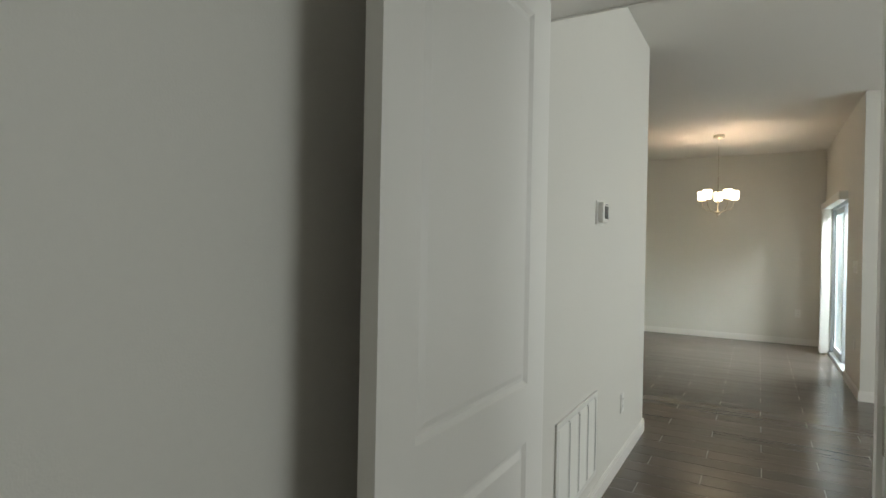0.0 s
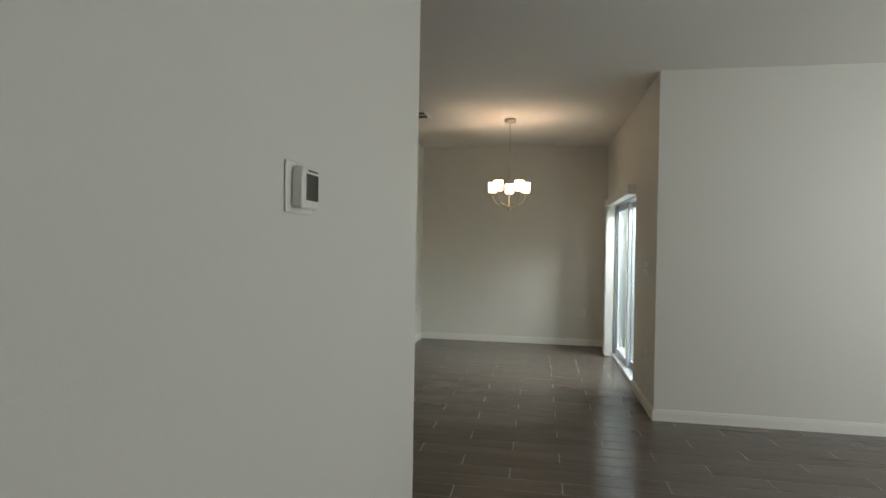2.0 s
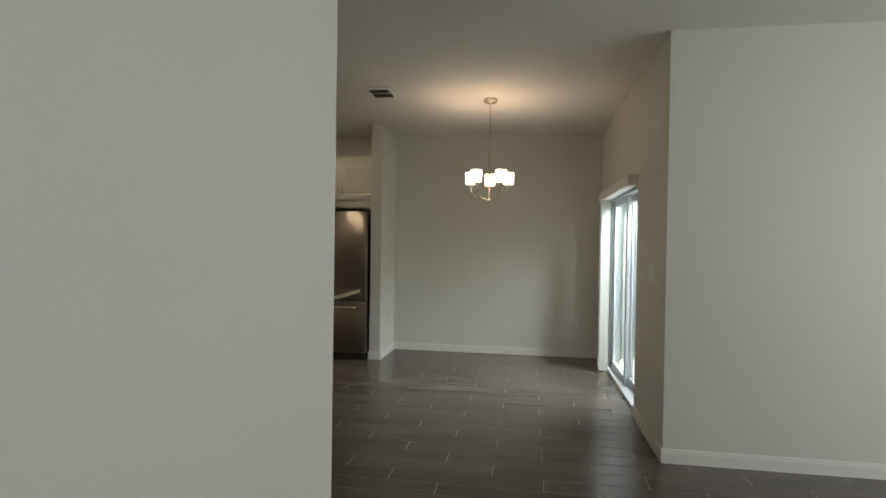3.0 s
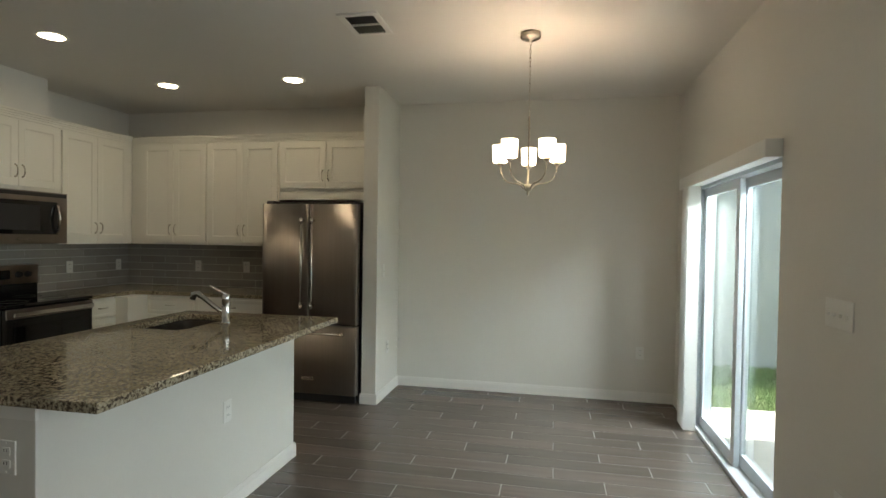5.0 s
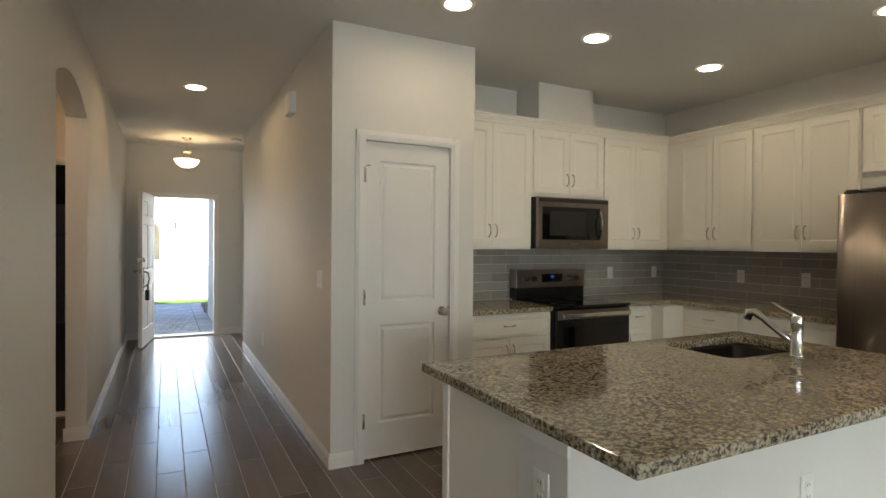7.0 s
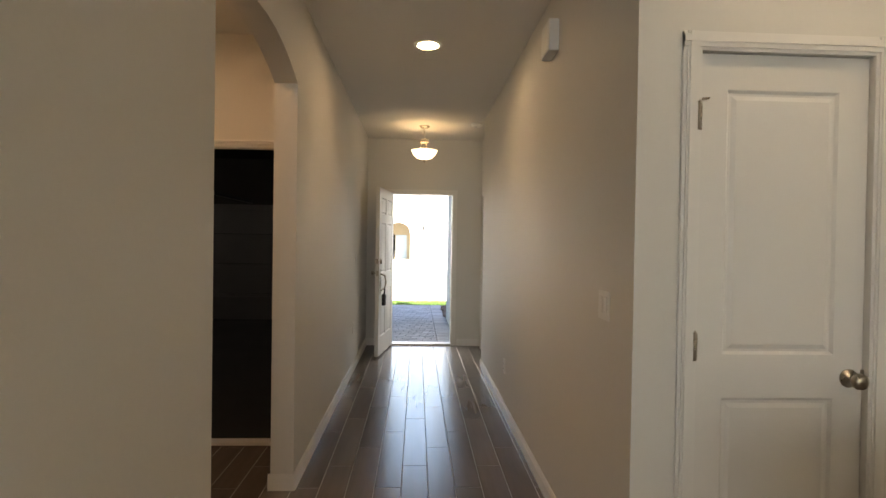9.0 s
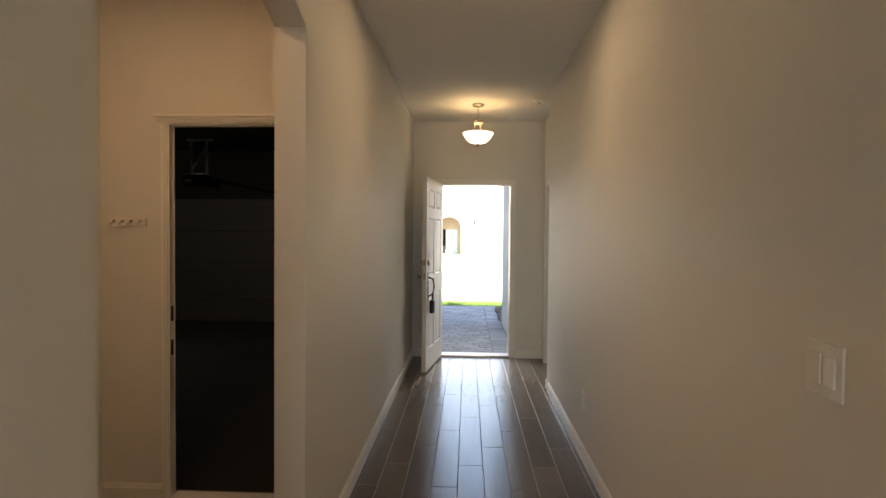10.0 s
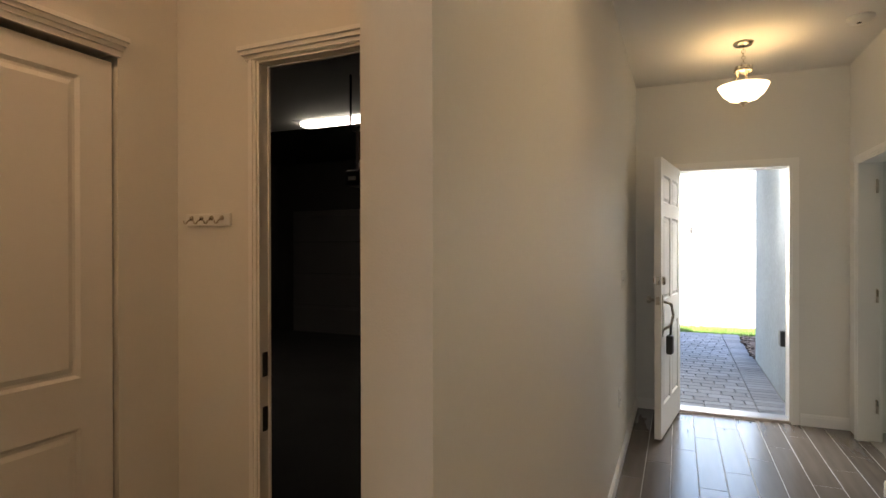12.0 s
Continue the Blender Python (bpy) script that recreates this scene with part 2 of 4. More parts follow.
def tube(bm, pts, r, seg=10):
    pts = [Vector(p) for p in pts]
    rings = []
    for i, p in enumerate(pts):
        d = (pts[min(i + 1, len(pts) - 1)] - pts[max(i - 1, 0)]).normalized()
        side = d.cross(Vector((0, 0, 1)) if abs(d.z) < 0.95 else Vector((1, 0, 0))).normalized()
        up = side.cross(d)
        rr = r[i] if isinstance(r, (list, tuple)) else r
        rings.append([bm.verts.new(p + rr * (math.cos(2 * math.pi * k / seg) * side + math.sin(2 * math.pi * k / seg) * up)) for k in range(seg)])
    for a, b in zip(rings, rings[1:]):
        for i in range(seg):
            j = (i + 1) % seg
            f = bm.faces.new((a[i], a[j], b[j], b[i]))
            f.smooth = True
    bm.faces.new(rings[0])
    bm.faces.new(rings[-1])
    return bm


def ring(bm, c, R, r, n1=14, n2=6, rot=Matrix.Identity(3)):
    grid = []
    for i in range(n1):
        a = 2 * math.pi * i / n1
        row = []
        for k in range(n2):
            b = 2 * math.pi * k / n2
            row.append(bm.verts.new(Vector(c) + rot @ Vector(((R + r * math.cos(b)) * math.cos(a), r * math.sin(b), (R + r * math.cos(b)) * math.sin(a)))))
        grid.append(row)
    for i in range(n1):
        for k in range(n2):
            f = bm.faces.new((grid[i][k], grid[(i + 1) % n1][k], grid[(i + 1) % n1][(k + 1) % n2], grid[i][(k + 1) % n2]))
            f.smooth = True


def mesh_of(name, bm, mat):
    bmesh.ops.recalc_face_normals(bm, faces=bm.faces)
    me = bpy.data.meshes.new(name)
    bm.to_mesh(me)
    bm.free()
    me.materials.append(mat)
    return me


def part(name, bm, mat, parent=None, label=""):
    ob = new(name, mesh_of(name, bm, mat))
    if parent is not None:
        ob.parent = parent
    return tagged(ob, label=label)


def thing(name, m, label, category, group=""):
    ob = new(name)
    ob.matrix_basis = m
    ob.empty_display_size = 0.1
    return tagged(ob, label, category, group)


def structure(name, bm, mat, label, category):
    return tagged(part(name, bm, mat), label, category, kind="structure")


def panel_face(bm, w, h, panels, y, sign, deep=0.009, raised=True):
    """A door face in the plane y with recessed panels (x0, x1, z0, z1)."""
    xs = sorted({0, w, *[p[0] for p in panels], *[p[1] for p in panels]})
    zs = sorted({0, h, *[p[2] for p in panels], *[p[3] for p in panels]})
    grid = [[bm.verts.new((x, y, z)) for x in xs] for z in zs]
    cells = []
    for i in range(len(zs) - 1):
        for j in range(len(xs) - 1):
            q = [grid[i][j], grid[i][j + 1], grid[i + 1][j + 1], grid[i + 1][j]]
            f = bm.faces.new(q if sign < 0 else q[::-1])
            cx, cz = (xs[j] + xs[j + 1]) / 2, (zs[i] + zs[i + 1]) / 2
            if any(p[0] < cx < p[1] and p[2] < cz < p[3] for p in panels):
                cells.append(f)
    for f in cells:
        f.normal_update()
        bmesh.ops.inset_individual(bm, faces=[f], thickness=0.014, depth=-deep)
        f.normal_update()
        if raised:
            bmesh.ops.inset_individual(bm, faces=[f], thickness=0.012, depth=0)
            bmesh.ops.inset_individual(bm, faces=[f], thickness=0.022, depth=deep * 0.75)


def leaf_mesh(w, h, t, panels, both=True, deep=0.009, raised=True):
    bm = bmesh.new()
    panel_face(bm, w, h, panels, 0, -1, deep, raised)
    if both:
        panel_face(bm, w, h, panels, t, 1, deep, raised)
    else:
        bm.faces.new([bm.verts.new(p) for p in ((0, t, 0), (0, t, h), (w, t, h), (w, t, 0))])
    for q in (((0, 0, 0), (0, t, 0), (w, t, 0), (w, 0, 0)), ((0, 0, h), (w, 0, h), (w, t, h), (0, t, h)),
              ((0, 0, 0), (0, 0, h), (0, t, h), (0, t, 0)), ((w, 0, 0), (w, t, 0), (w, t, h), (w, 0, h))):
        bm.faces.new([bm.verts.new(p) for p in q])
    return bm


# ---- the shell ----
H = 2.74            # ceiling height
TX = -0.665         # thermostat wall
HL, HR = 4.535, 5.925  # hall, its two sides
PX = -4.05          # pantry front
KX, KY = -4.80, 9.645  # kitchen walls
SX = 0.83           # sliding-door wall
JY = 6.45           # living-room end wall
FX = -9.515         # front wall
AX = -5.955         # wall with the garage door
CY = 3.24           # closet wall
T = 0.125


def wall(name, boxes, label, mat=None):
    bm = bmesh.new()
    for b in boxes:
        box(bm, *b)
    return structure(name, bm, mat or WALL, label, "wall")


wall("wall_thermostat", [(TX - T, TX, 2.1, HL, 0, H)], "warm white painted wall carrying the thermostat and return grille")
arch = bmesh.new()
AN, AF, SPR, RISE = -4.075, -5.289, 2.234, 0.125
for za, zb in ((0, SPR), (SPR, H)):
    box(arch, AN, TX - T, HL - T, HL, za, zb)
    box(arch, FX, AF, HL - T, HL, za, zb)
n = 24
lo, hi = [], []
for i in range(n + 1):
    u = -1 + 2 * i / n
    x = (AN + AF) / 2 + u * (AN - AF) / 2
    z = SPR + RISE * (1 - u * u)
    lo.append([arch.verts.new((x, y, z)) for y in (HL - T, HL)])
    hi.append([arch.verts.new((x, y, H)) for y in (HL - T, HL)])
for i in range(n):
    for k in (0, 1):
        arch.faces.new((lo[i][k], lo[i + 1][k], hi[i + 1][k], hi[i][k]))
    arch.faces.new((lo[i][0], lo[i + 1][0], lo[i + 1][1], lo[i][1]))
bmesh.ops.remove_doubles(arch, verts=arch.verts, dist=0.0005)
structure("wall_hall_arch", arch, WALL, "warm white hall wall with a shallow arched opening", "wall")
wall("wall_hall_plain", [(-8.14, PX - T, HR, HR + T, 0, H), (-8.265, -8.14, HR, 6.05, 0, H)], "warm white painted hall wall with switch and chime")
wall("wall_pantry_front", [(PX - T, PX, HR, 6.125, 0, H), (PX - T, PX, 6.755, 6.925, 0, H), (PX - T, PX, 6.125, 6.755, 2.05, H)], "warm white wall around the pantry door")
wall("wall_pantry_side", [(KX, PX - T, 6.925 - T, 6.925, 0, H)], "warm white short wall beside the kitchen counter")
wall("wall_range", [(KX - T, KX, 6.05, KY + T, 0, H)], "warm white kitchen wall behind the range")
wall("wall_kitchen_back", [(KX, SX + 0.15, KY, KY + T, 0, H)], "warm white back wall of kitchen and dining area")
wall("wall_fridge_stub", [(-1.863, -1.735, 8.975, KY, 0, H)], "narrow white stub wall beside the refrigerator")
wall("wall_sliding_door", [(SX, SX + 0.15, JY, 7.42, 0, H), (SX, SX + 0.15, 9.08, KY, 0, H), (SX, SX + 0.15, 7.42, 9.08, 1.90, H)], "warm white wall around the sliding glass door")
wall("wall_living_end", [(SX + 0.15, 4.8, JY, JY + 0.15, 0, H)], "plain warm white living room end wall")
wall("wall_living_window", [(4.65, 4.8, 2.1, JY, 0, H)], "plain warm white living room side wall")
wall("wall_bedroom_door", [(TX, -0.645, 1.975, 2.1, 0, H), (0.305, 4.8, 1.975, 2.1, 0, H), (-0.645, 0.305, 1.975, 2.1, 2.035, H)], "white wall around the bedroom doorway")
wall("wall_bedroom_side", [(TX - T, TX, -2.5, 2.1, 0, H)], "plain pale bedroom wall behind the open door")
wall("wall_bedroom_back", [(TX - T, 3.6, -2.62, -2.5, 0, H)], "plain bedroom back wall")
wall("wall_bedroom_far", [(3.5, 3.62, -2.5, 1.975, 0, H)], "plain bedroom far wall")
wall("wall_front", [(FX - 0.15, FX, 4.0, 4.80, 0, H), (FX - 0.15, FX, 5.68, 9.0, 0, H), (FX - 0.15, FX, 4.80, 5.68, 2.03, H)], "warm white front wall around the open entrance door")
wall("wall_front_bedroom", [(FX, -9.29, 6.05, 6.17, 0, H), (-8.45, -8.265, 6.05, 6.17, 0, H), (-9.29, -8.45, 6.05, 6.17, 1.985, H)], "white wall around the front bedroom doorway")
wall("wall_front_bedroom_inner", [(-8.0, -7.88, 6.17, 9.0, 0, H), (FX, -7.88, 9.0, 9.12, 0, H)], "pale blue-grey bedroom walls beyond the doorway", BLUEWALL)
wall("wall_garage_entry", [(AX - 0.036, AX, CY, 3.600, 0, H), (AX - 0.036, AX, 3.600, 4.36, 1.997, H), (AX - 0.036, AX, 4.36, HL - T, 0, H)], "warm white alcove wall around the garage doorway")
wall("wall_closet", [(AX, -5.73, CY - T, CY, 0, H), (-5.73, -4.30, CY - T, CY, 1.995, H), (-4.30, AN, CY - T, CY, 0, H)], "warm white alcove wall above the closet doors")
wall("wall_closet_back", [(AX, AN, 2.4, 2.5, 0, H), (AN - 0.001, AN + T, 2.4, HL - T, 0, H), (AX - T, AX, 2.4, CY, 0, H)], "plain walls closing the closet")

GX0, GX1, GY0, GY1, GH = -12.2, AX - T, -1.6, 4.0, 2.86
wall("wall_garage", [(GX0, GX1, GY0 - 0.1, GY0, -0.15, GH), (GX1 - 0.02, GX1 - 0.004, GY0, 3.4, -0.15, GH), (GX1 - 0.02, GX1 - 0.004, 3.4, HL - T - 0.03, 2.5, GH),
                     (FX - 0.16, GX1, HL - T - 0.02, HL - T - 0.004, -0.15, GH), (GX0, FX - 0.15, 3.98, 4.1, -0.15, GH), (GX0 - 0.1, GX0, GY0, 4.1, -0.15, GH)], "unpainted garage walls, gloom put into a near-black colour", GARAGE_SHADED)
structure("floor_garage", boxed(GX0, GX1 + 0.0, GY0, HL - T - 0.01, -0.2, -0.05), SLAB_SHADED, "concrete garage floor, its gloom put into the colour", "floor")
structure("ceiling_garage", boxed(GX0, GX1 - 0.005, GY0, HL - T - 0.01, GH - 0.05, GH), GARAGE_SHADED, "garage ceiling, gloom put into a near-black colour", "ceiling")
structure("ceiling", boxed(FX - 0.15, 4.8, -2.62, KY + T, H, H + 0.2), CEIL, "white lightly textured ceiling", "ceiling")
# second box: unseen slab over the walkway, added to shade the pavers
structure("roof", box(box(boxed(-10.15, 1.45, -3.1, KY + 0.5, 3.1, 3.45), -11.8, -10.15, 4.0, 7.3, 3.1, 3.45), 1.45, 5.3, -3.1, 6.95, 3.1, 3.45), ROOF, "brown shingle roof deck over the house, walkway slab added for shade", "roof")
structure("floor_bedroom", boxed(TX, 3.5, -2.5, 2.035, -0.08, 0.004), CARPET, "beige carpet on the bedroom floor", "floor")
structure("floor_front_bedroom", boxed(FX, -7.9, 6.11, 9.0, -0.08, 0.006), CARPET, "grey-beige carpet in the front bedroom", "floor")
structure("floor", box(box(boxed(-4.85, 4.65, 2.035, KY, -0.1, -0.0012), FX - 0.14, -4.85, HL - T, 6.11, -0.1, -0.0012), AX - T, -4.85, CY - 0.1, HL - T, -0.1, -0.0012), GROUT, "pale grout bed beneath the floor planks", "floor")

# baseboards: (x0, y0, x1, y1, outward normal)
BASES = [
    (TX, 2.12, TX, HL, 1, 0), (TX, HL, AN, HL, 0, 1), (AF, HL, FX, HL, 0, 1), (-8.14, HR, PX, HR, 0, -1), (PX, HR, PX, 6.06, 1, 0),
    (PX, 6.815, PX, 6.925, 1, 0), (-1.735, KY, SX, KY, 0, -1), (-1.735, 8.975, -1.735, KY, 1, 0), (-1.863, 8.975, -1.735, 8.975, 0, -1),
    (SX, JY, SX, 7.42, -1, 0), (SX, 9.08, SX, KY, -1, 0), (SX, JY, 4.65, JY, 0, -1), (FX, 5.75, FX, 6.05, 1, 0), (FX, HL, FX, 4.74, 1, 0),
    (AX, CY, AX, 3.573, 1, 0), (-5.955, CY, -5.73, CY, 0, 1), (AF, HL - T, AF, HL, 1, 0), (AN, HL - T, AN, HL, -1, 0),
    (4.65, 2.1, 4.65, JY, -1, 0), (0.39, 2.1, 4.65, 2.1, 0, 1), (TX, -2.5, TX, 1.975, 1, 0), (-8.0, 6.17, -8.0, 9.0, -1, 0), (FX, 9.0, -8, 9.0, 0, -1),
    (-8.265, HR, -8.265, 6.05, -1, 0), (-2.62, 5.97, -1.90, 5.97, 0, -1), (-1.90, 5.97, -1.90, 7.79, 1, 0), (-2.2, 7.79, -1.90, 7.79, 0, 1)]
for x0, y0, x1, y1, nx, ny in BASES:
    bm = bmesh.new()
    xa, xb, ya, yb = min(x0, x1), max(x0, x1), min(y0, y1), max(y0, y1)
    for d, za, zb in ((0.014, 0.0, 0.07), (0.010, 0.07, 0.082), (0.006, 0.082, 0.09)):
        if nx:
            box(bm, x0 if nx > 0 else x0 - d, x0 + d if nx > 0 else x0, ya - 0.012, yb + 0.012, za, zb)
        else:
            box(bm, xa - 0.012, xb + 0.012, y0 if ny > 0 else y0 - d, y0 + d if ny > 0 else y0, za, zb)
    structure("baseboard", bm, TRIM, "white painted baseboard with a stepped top", "baseboard")


def casing(name, m, w, h, label, depth=T, head=False, cw=0.06, both=True, far_left=True):
    """Door lining and casing; local x along the wall, y into it, opening 0..w."""
    e = tagged(thing(name, m, label, "door frame"), kind="structure")
    part("jamb", boxed(-0.012, 0.0, -0.002, depth + 0.002, 0, h), TRIM, e)
    part("jamb", boxed(w, w + 0.012, -0.002, depth + 0.002, 0, h), TRIM, e)
    part("head_jamb", boxed(-0.012, w + 0.012, -0.002, depth + 0.002, h, h + 0.012), TRIM, e)
    sides = ((-1, 0.0), (1, depth)) if both else ((-1, 0.0),)
    for s, y in sides:
        for x0, x1 in ((-cw, 0.004), (w - 0.004, w + cw)):
            if s > 0 and x0 < 0 and not far_left:
                continue
            bm = bmesh.new()
            for d, a, b in ((0.010, 0, 1), (0.016, 0.18, 0.82), (0.020, 0.3, 0.55)):
                xa, xb = x0 + a * (x1 - x0), x0 + b * (x1 - x0)
                box(bm, xa, xb, y if s > 0 else y - d, y + d if s > 0 else y, 0, h + cw * (1 - 0.1 * a))
            part("casing", bm, TRIM, e)
        bm = bmesh.new()
        for d, a, b in ((0.011, 0, 1), (0.017, 0.18, 0.82), (0.021, 0.45, 0.7)):
            box(bm, -cw, w + cw, y if s > 0 else y - d, y + d if s > 0 else y, h + a * cw - 0.003, h + b * cw)
        if head:
            for d, a, b, o in ((0.022, 0.008, 0.022, 0.004), (0.032, 0.022, 0.036, 0.012), (0.040, 0.036, 0.050, 0.020)):
                box(bm, -cw - o, w + cw + o, y if s > 0 else y - d, y + d if s > 0 else y, h + a, h + b)
        part("head_casing", bm, TRIM, e)
    return e


def hinge(parent, x, y, z):
    bm = bmesh.new()
    lathe(bm, [(0.0065, -0.045), (0.0065, 0.045)], (x, y, z), 10)
    lathe(bm, [(0.009, 0.045), (0.003, 0.055)], (x, y, z), 10)
    box(bm, x, x + 0.012, y + 0.004, y + 0.008, z - 0.045, z + 0.045)
    part("hinge", bm, NICKEL, parent, "satin nickel hinge")


def knob(parent, x, y, z, s=-1):
    bm = bmesh.new()
    lathe(bm, [(0.032, 0), (0.032, s * 0.006), (0.012, s * 0.012), (0.011, s * 0.03), (0.022, s * 0.036), (0.028, s * 0.048), (0.026, s * 0.060), (0.012, s * 0.066), (0.0001, s * 0.067)], (x, y, z), 20, "y")
    part("knob", bm, NICKEL, parent, "round satin nickel knob")


def two_panels(w, h, lock=0.95, s=0.105):
    return [(s, w - s, 0.22, lock - 0.10), (s, w - s, lock + 0.05, h - 0.12)]


FACE_PX = Matrix.Rotation(radians(90), 4, "Z")  # turns local -y to face +x


def at(x, y, z=0, rz=0):
    return pose(x, y, z, 0, 0, rz)


# pantry door (faces +x): local x runs along +y
casing("door_frame_1", at(PX, 6.135, 0, 90), 0.61, 2.035, "white moulded casing around the pantry door")
d = tagged(thing("door_1", at(PX - 0.02, 6.138, 0.012, 90), "closed white two-panel pantry door with nickel knob", "door"), kind="structure")
part("leaf", leaf_mesh(0.604, 2.02, 0.035, two_panels(0.604, 2.02)), DOOR, d)
for z in (0.25, 1.03, 1.80):
    hinge(d, -0.008, -0.034, z)
knob(d, 0.555, 0, 0.92)
part("hinge_stop", tube(bmesh.new(), [(-0.004, -0.012, 1.858), (0.012, -0.020, 1.862), (0.032, -0.022, 1.864)], 0.004), NICKEL, d, "small nickel hinge stop")
part("latch_plate", boxed(0.597, 0.606, -0.006, -0.001, 0.89, 0.95), NICKEL, d)

# bedroom door, swung open into the bedroom
casing("door_frame_2", at(-0.633, 1.975, 0), 0.925, 2.025, "white moulded casing of the bedroom doorway", far_left=False)
part("hinge_jamb", boxed(0.012, 0.128, -0.085, -0.003, 0, 2.02, 0.004), TRIM, bpy.data.objects["door_frame_2"])
part("strike_plate", boxed(0.922, 0.9245, 0.005, 0.035, 0.84, 0.95), NICKEL, bpy.data.objects["door_frame_2"], "nickel strike plate")
part("door_stop", boxed(0.913, 0.9245, 0.045, 0.08, 0, 2.02), TRIM, bpy.data.objects["door_frame_2"])
part("door_stop", boxed(0.0, 0.011, 0.045, 0.08, 0, 2.02), TRIM, bpy.data.objects["door_frame_2"])
d = tagged(thing("door_2", at(-0.511, 1.878, 0.012, -90.3), "white two-panel bedroom door standing open against the wall", "door"), kind="structure")
part("leaf", leaf_mesh(0.76, 2.01, 0.035, two_panels(0.76, 2.01, 0.88, 0.115)), DOOR, d)
for z in (0.25, 1.03, 1.80):
    hinge(d, -0.006, 0.004, z)

# front door, open
casing("door_frame_3", at(FX, 4.815, 0, 90), 0.85, 2.01, "white casing of the front entrance", 0.15)
d = tagged(thing("door_3", at(FX + 0.0, 4.838, 0.02, -8.5), "white six-panel entrance door standing open", "door"), kind="structure")
PW = 0.84
six = [(x0, x1, z0, z1) for x0, x1 in ((0.11, 0.385), (0.465, 0.74)) for z0, z1 in ((0.22, 0.78), (0.98, 1.58), (1.68, 1.88))]
part("leaf", leaf_mesh(PW, 1.995, 0.045, [(a, b, c, e) for a, b, c, e in six], True, 0.012), DOOR, d)
for y, s in ((0, -1), (0.045, 1)):
    bm = bmesh.new()
    lathe(bm, [(0.03, y), (0.03, y + s * 0.012), (0.018, y + s * 0.02), (0.0001, y + s * 0.021)], (PW - 0.065, 0, 1.12), 18, "y")
    part("deadbolt", bm, NICKEL, d, "round nickel deadbolt")
knob(d, PW - 0.065, 0, 0.98, -1)
bm = bmesh.new()
box(bm, PW - 0.09, PW - 0.04, 0.045, 0.052, 0.72, 1.02, 0.004)
tube(bm, [(PW - 0.065, 0.05, 0.97), (PW - 0.065, 0.10, 0.955), (PW - 0.065, 0.115, 0.88), (PW - 0.065, 0.10, 0.80), (PW - 0.065, 0.05, 0.77)], 0.010)
part("handle_set", bm, NICKEL, d, "nickel grip handle set")
for z in (0.98, 1.12):
    part("latch_face", boxed(PW - 0.001, PW + 0.002, 0.010, 0.035, z - 0.03, z + 0.03), NICKEL, d)
lock = thing("key_lockbox", at(FX + 0.7665, 4.7235, 0.02, -8.5), "black key lockbox hanging from the entrance handle", "lockbox")
part("shackle", tube(bmesh.new(), [(-0.02, 0.095, 0.72), (-0.02, 0.10, 0.80), (0.0, 0.105, 0.815), (0.02, 0.10, 0.80), (0.02, 0.095, 0.72)], 0.005), DARK, lock)
part("body", boxed(-0.035, 0.035, 0.07, 0.115, 0.60, 0.735, 0.012), DARK, lock)
structure("threshold", boxed(FX - 0.16, FX + 0.01, 4.80, 5.68, -0.03, 0.022, 0.006), STEEL, "aluminium threshold of the entrance", "threshold")
part("strike_plate", boxed(0.847, 0.8495, 0.02, 0.05, 0.92, 1.02), NICKEL, bpy.data.objects["door_frame_3"])

# front bedroom doorway
casing("door_frame_4", at(-9.278, 6.05, 0), 0.816, 1.97, "white casing of the front bedroom doorway", 0.12)
for z in (0.25, 1.03, 1.80):
    hinge(bpy.data.objects["door_frame_4"], 0.004, 0.10, z)

# garage doorway with a crown head
casing("door_frame_5", at(AX, 3.612, 0, 90), 0.736, 1.985, "white casing with a crown head around the garage doorway", 0.036, True, 0.042)
for z in (0.82, 1.0):
    part("strike_plate", boxed(-0.0005, 0.003, 0.008, 0.030, z - 0.045, z + 0.035), DARK, bpy.data.objects["door_frame_5"], "dark strike plate")
part("garage_threshold", boxed(0, 0.736, -0.01, 0.075, -0.02, 0.02, 0.005), TRIM, bpy.data.objects["door_frame_5"])

# closet doors (face +y): local x runs along -x
e = tagged(thing("closet_head_trim", at(-4.30, CY, 0, 180), "white crown head trim over the closet doors", "trim"), kind="structure")
bm = bmesh.new()
for dd, a, b, o in ((0.012, 0.012, 0.035, 0.004), (0.020, 0.030, 0.044, 0.008), (0.028, 0.044, 0.058, 0.013), (0.035, 0.058, 0.072, 0.019)):
    box(bm, -o, 1.43 + o, -dd, 0, 1.972 + a, 1.972 + b)
part("crown", bm, TRIM, e)
for k in range(2):
    d = tagged(thing("closet_door", at(-4.303 - 0.711 * k, CY - 0.014, 0.012, 180), "closed white two-panel closet door", "door", "closet doors"), kind="structure")
    part("leaf", leaf_mesh(0.706, 1.955, 0.034, two_panels(0.706, 2.005, 0.93, 0.10)), DOOR, d)


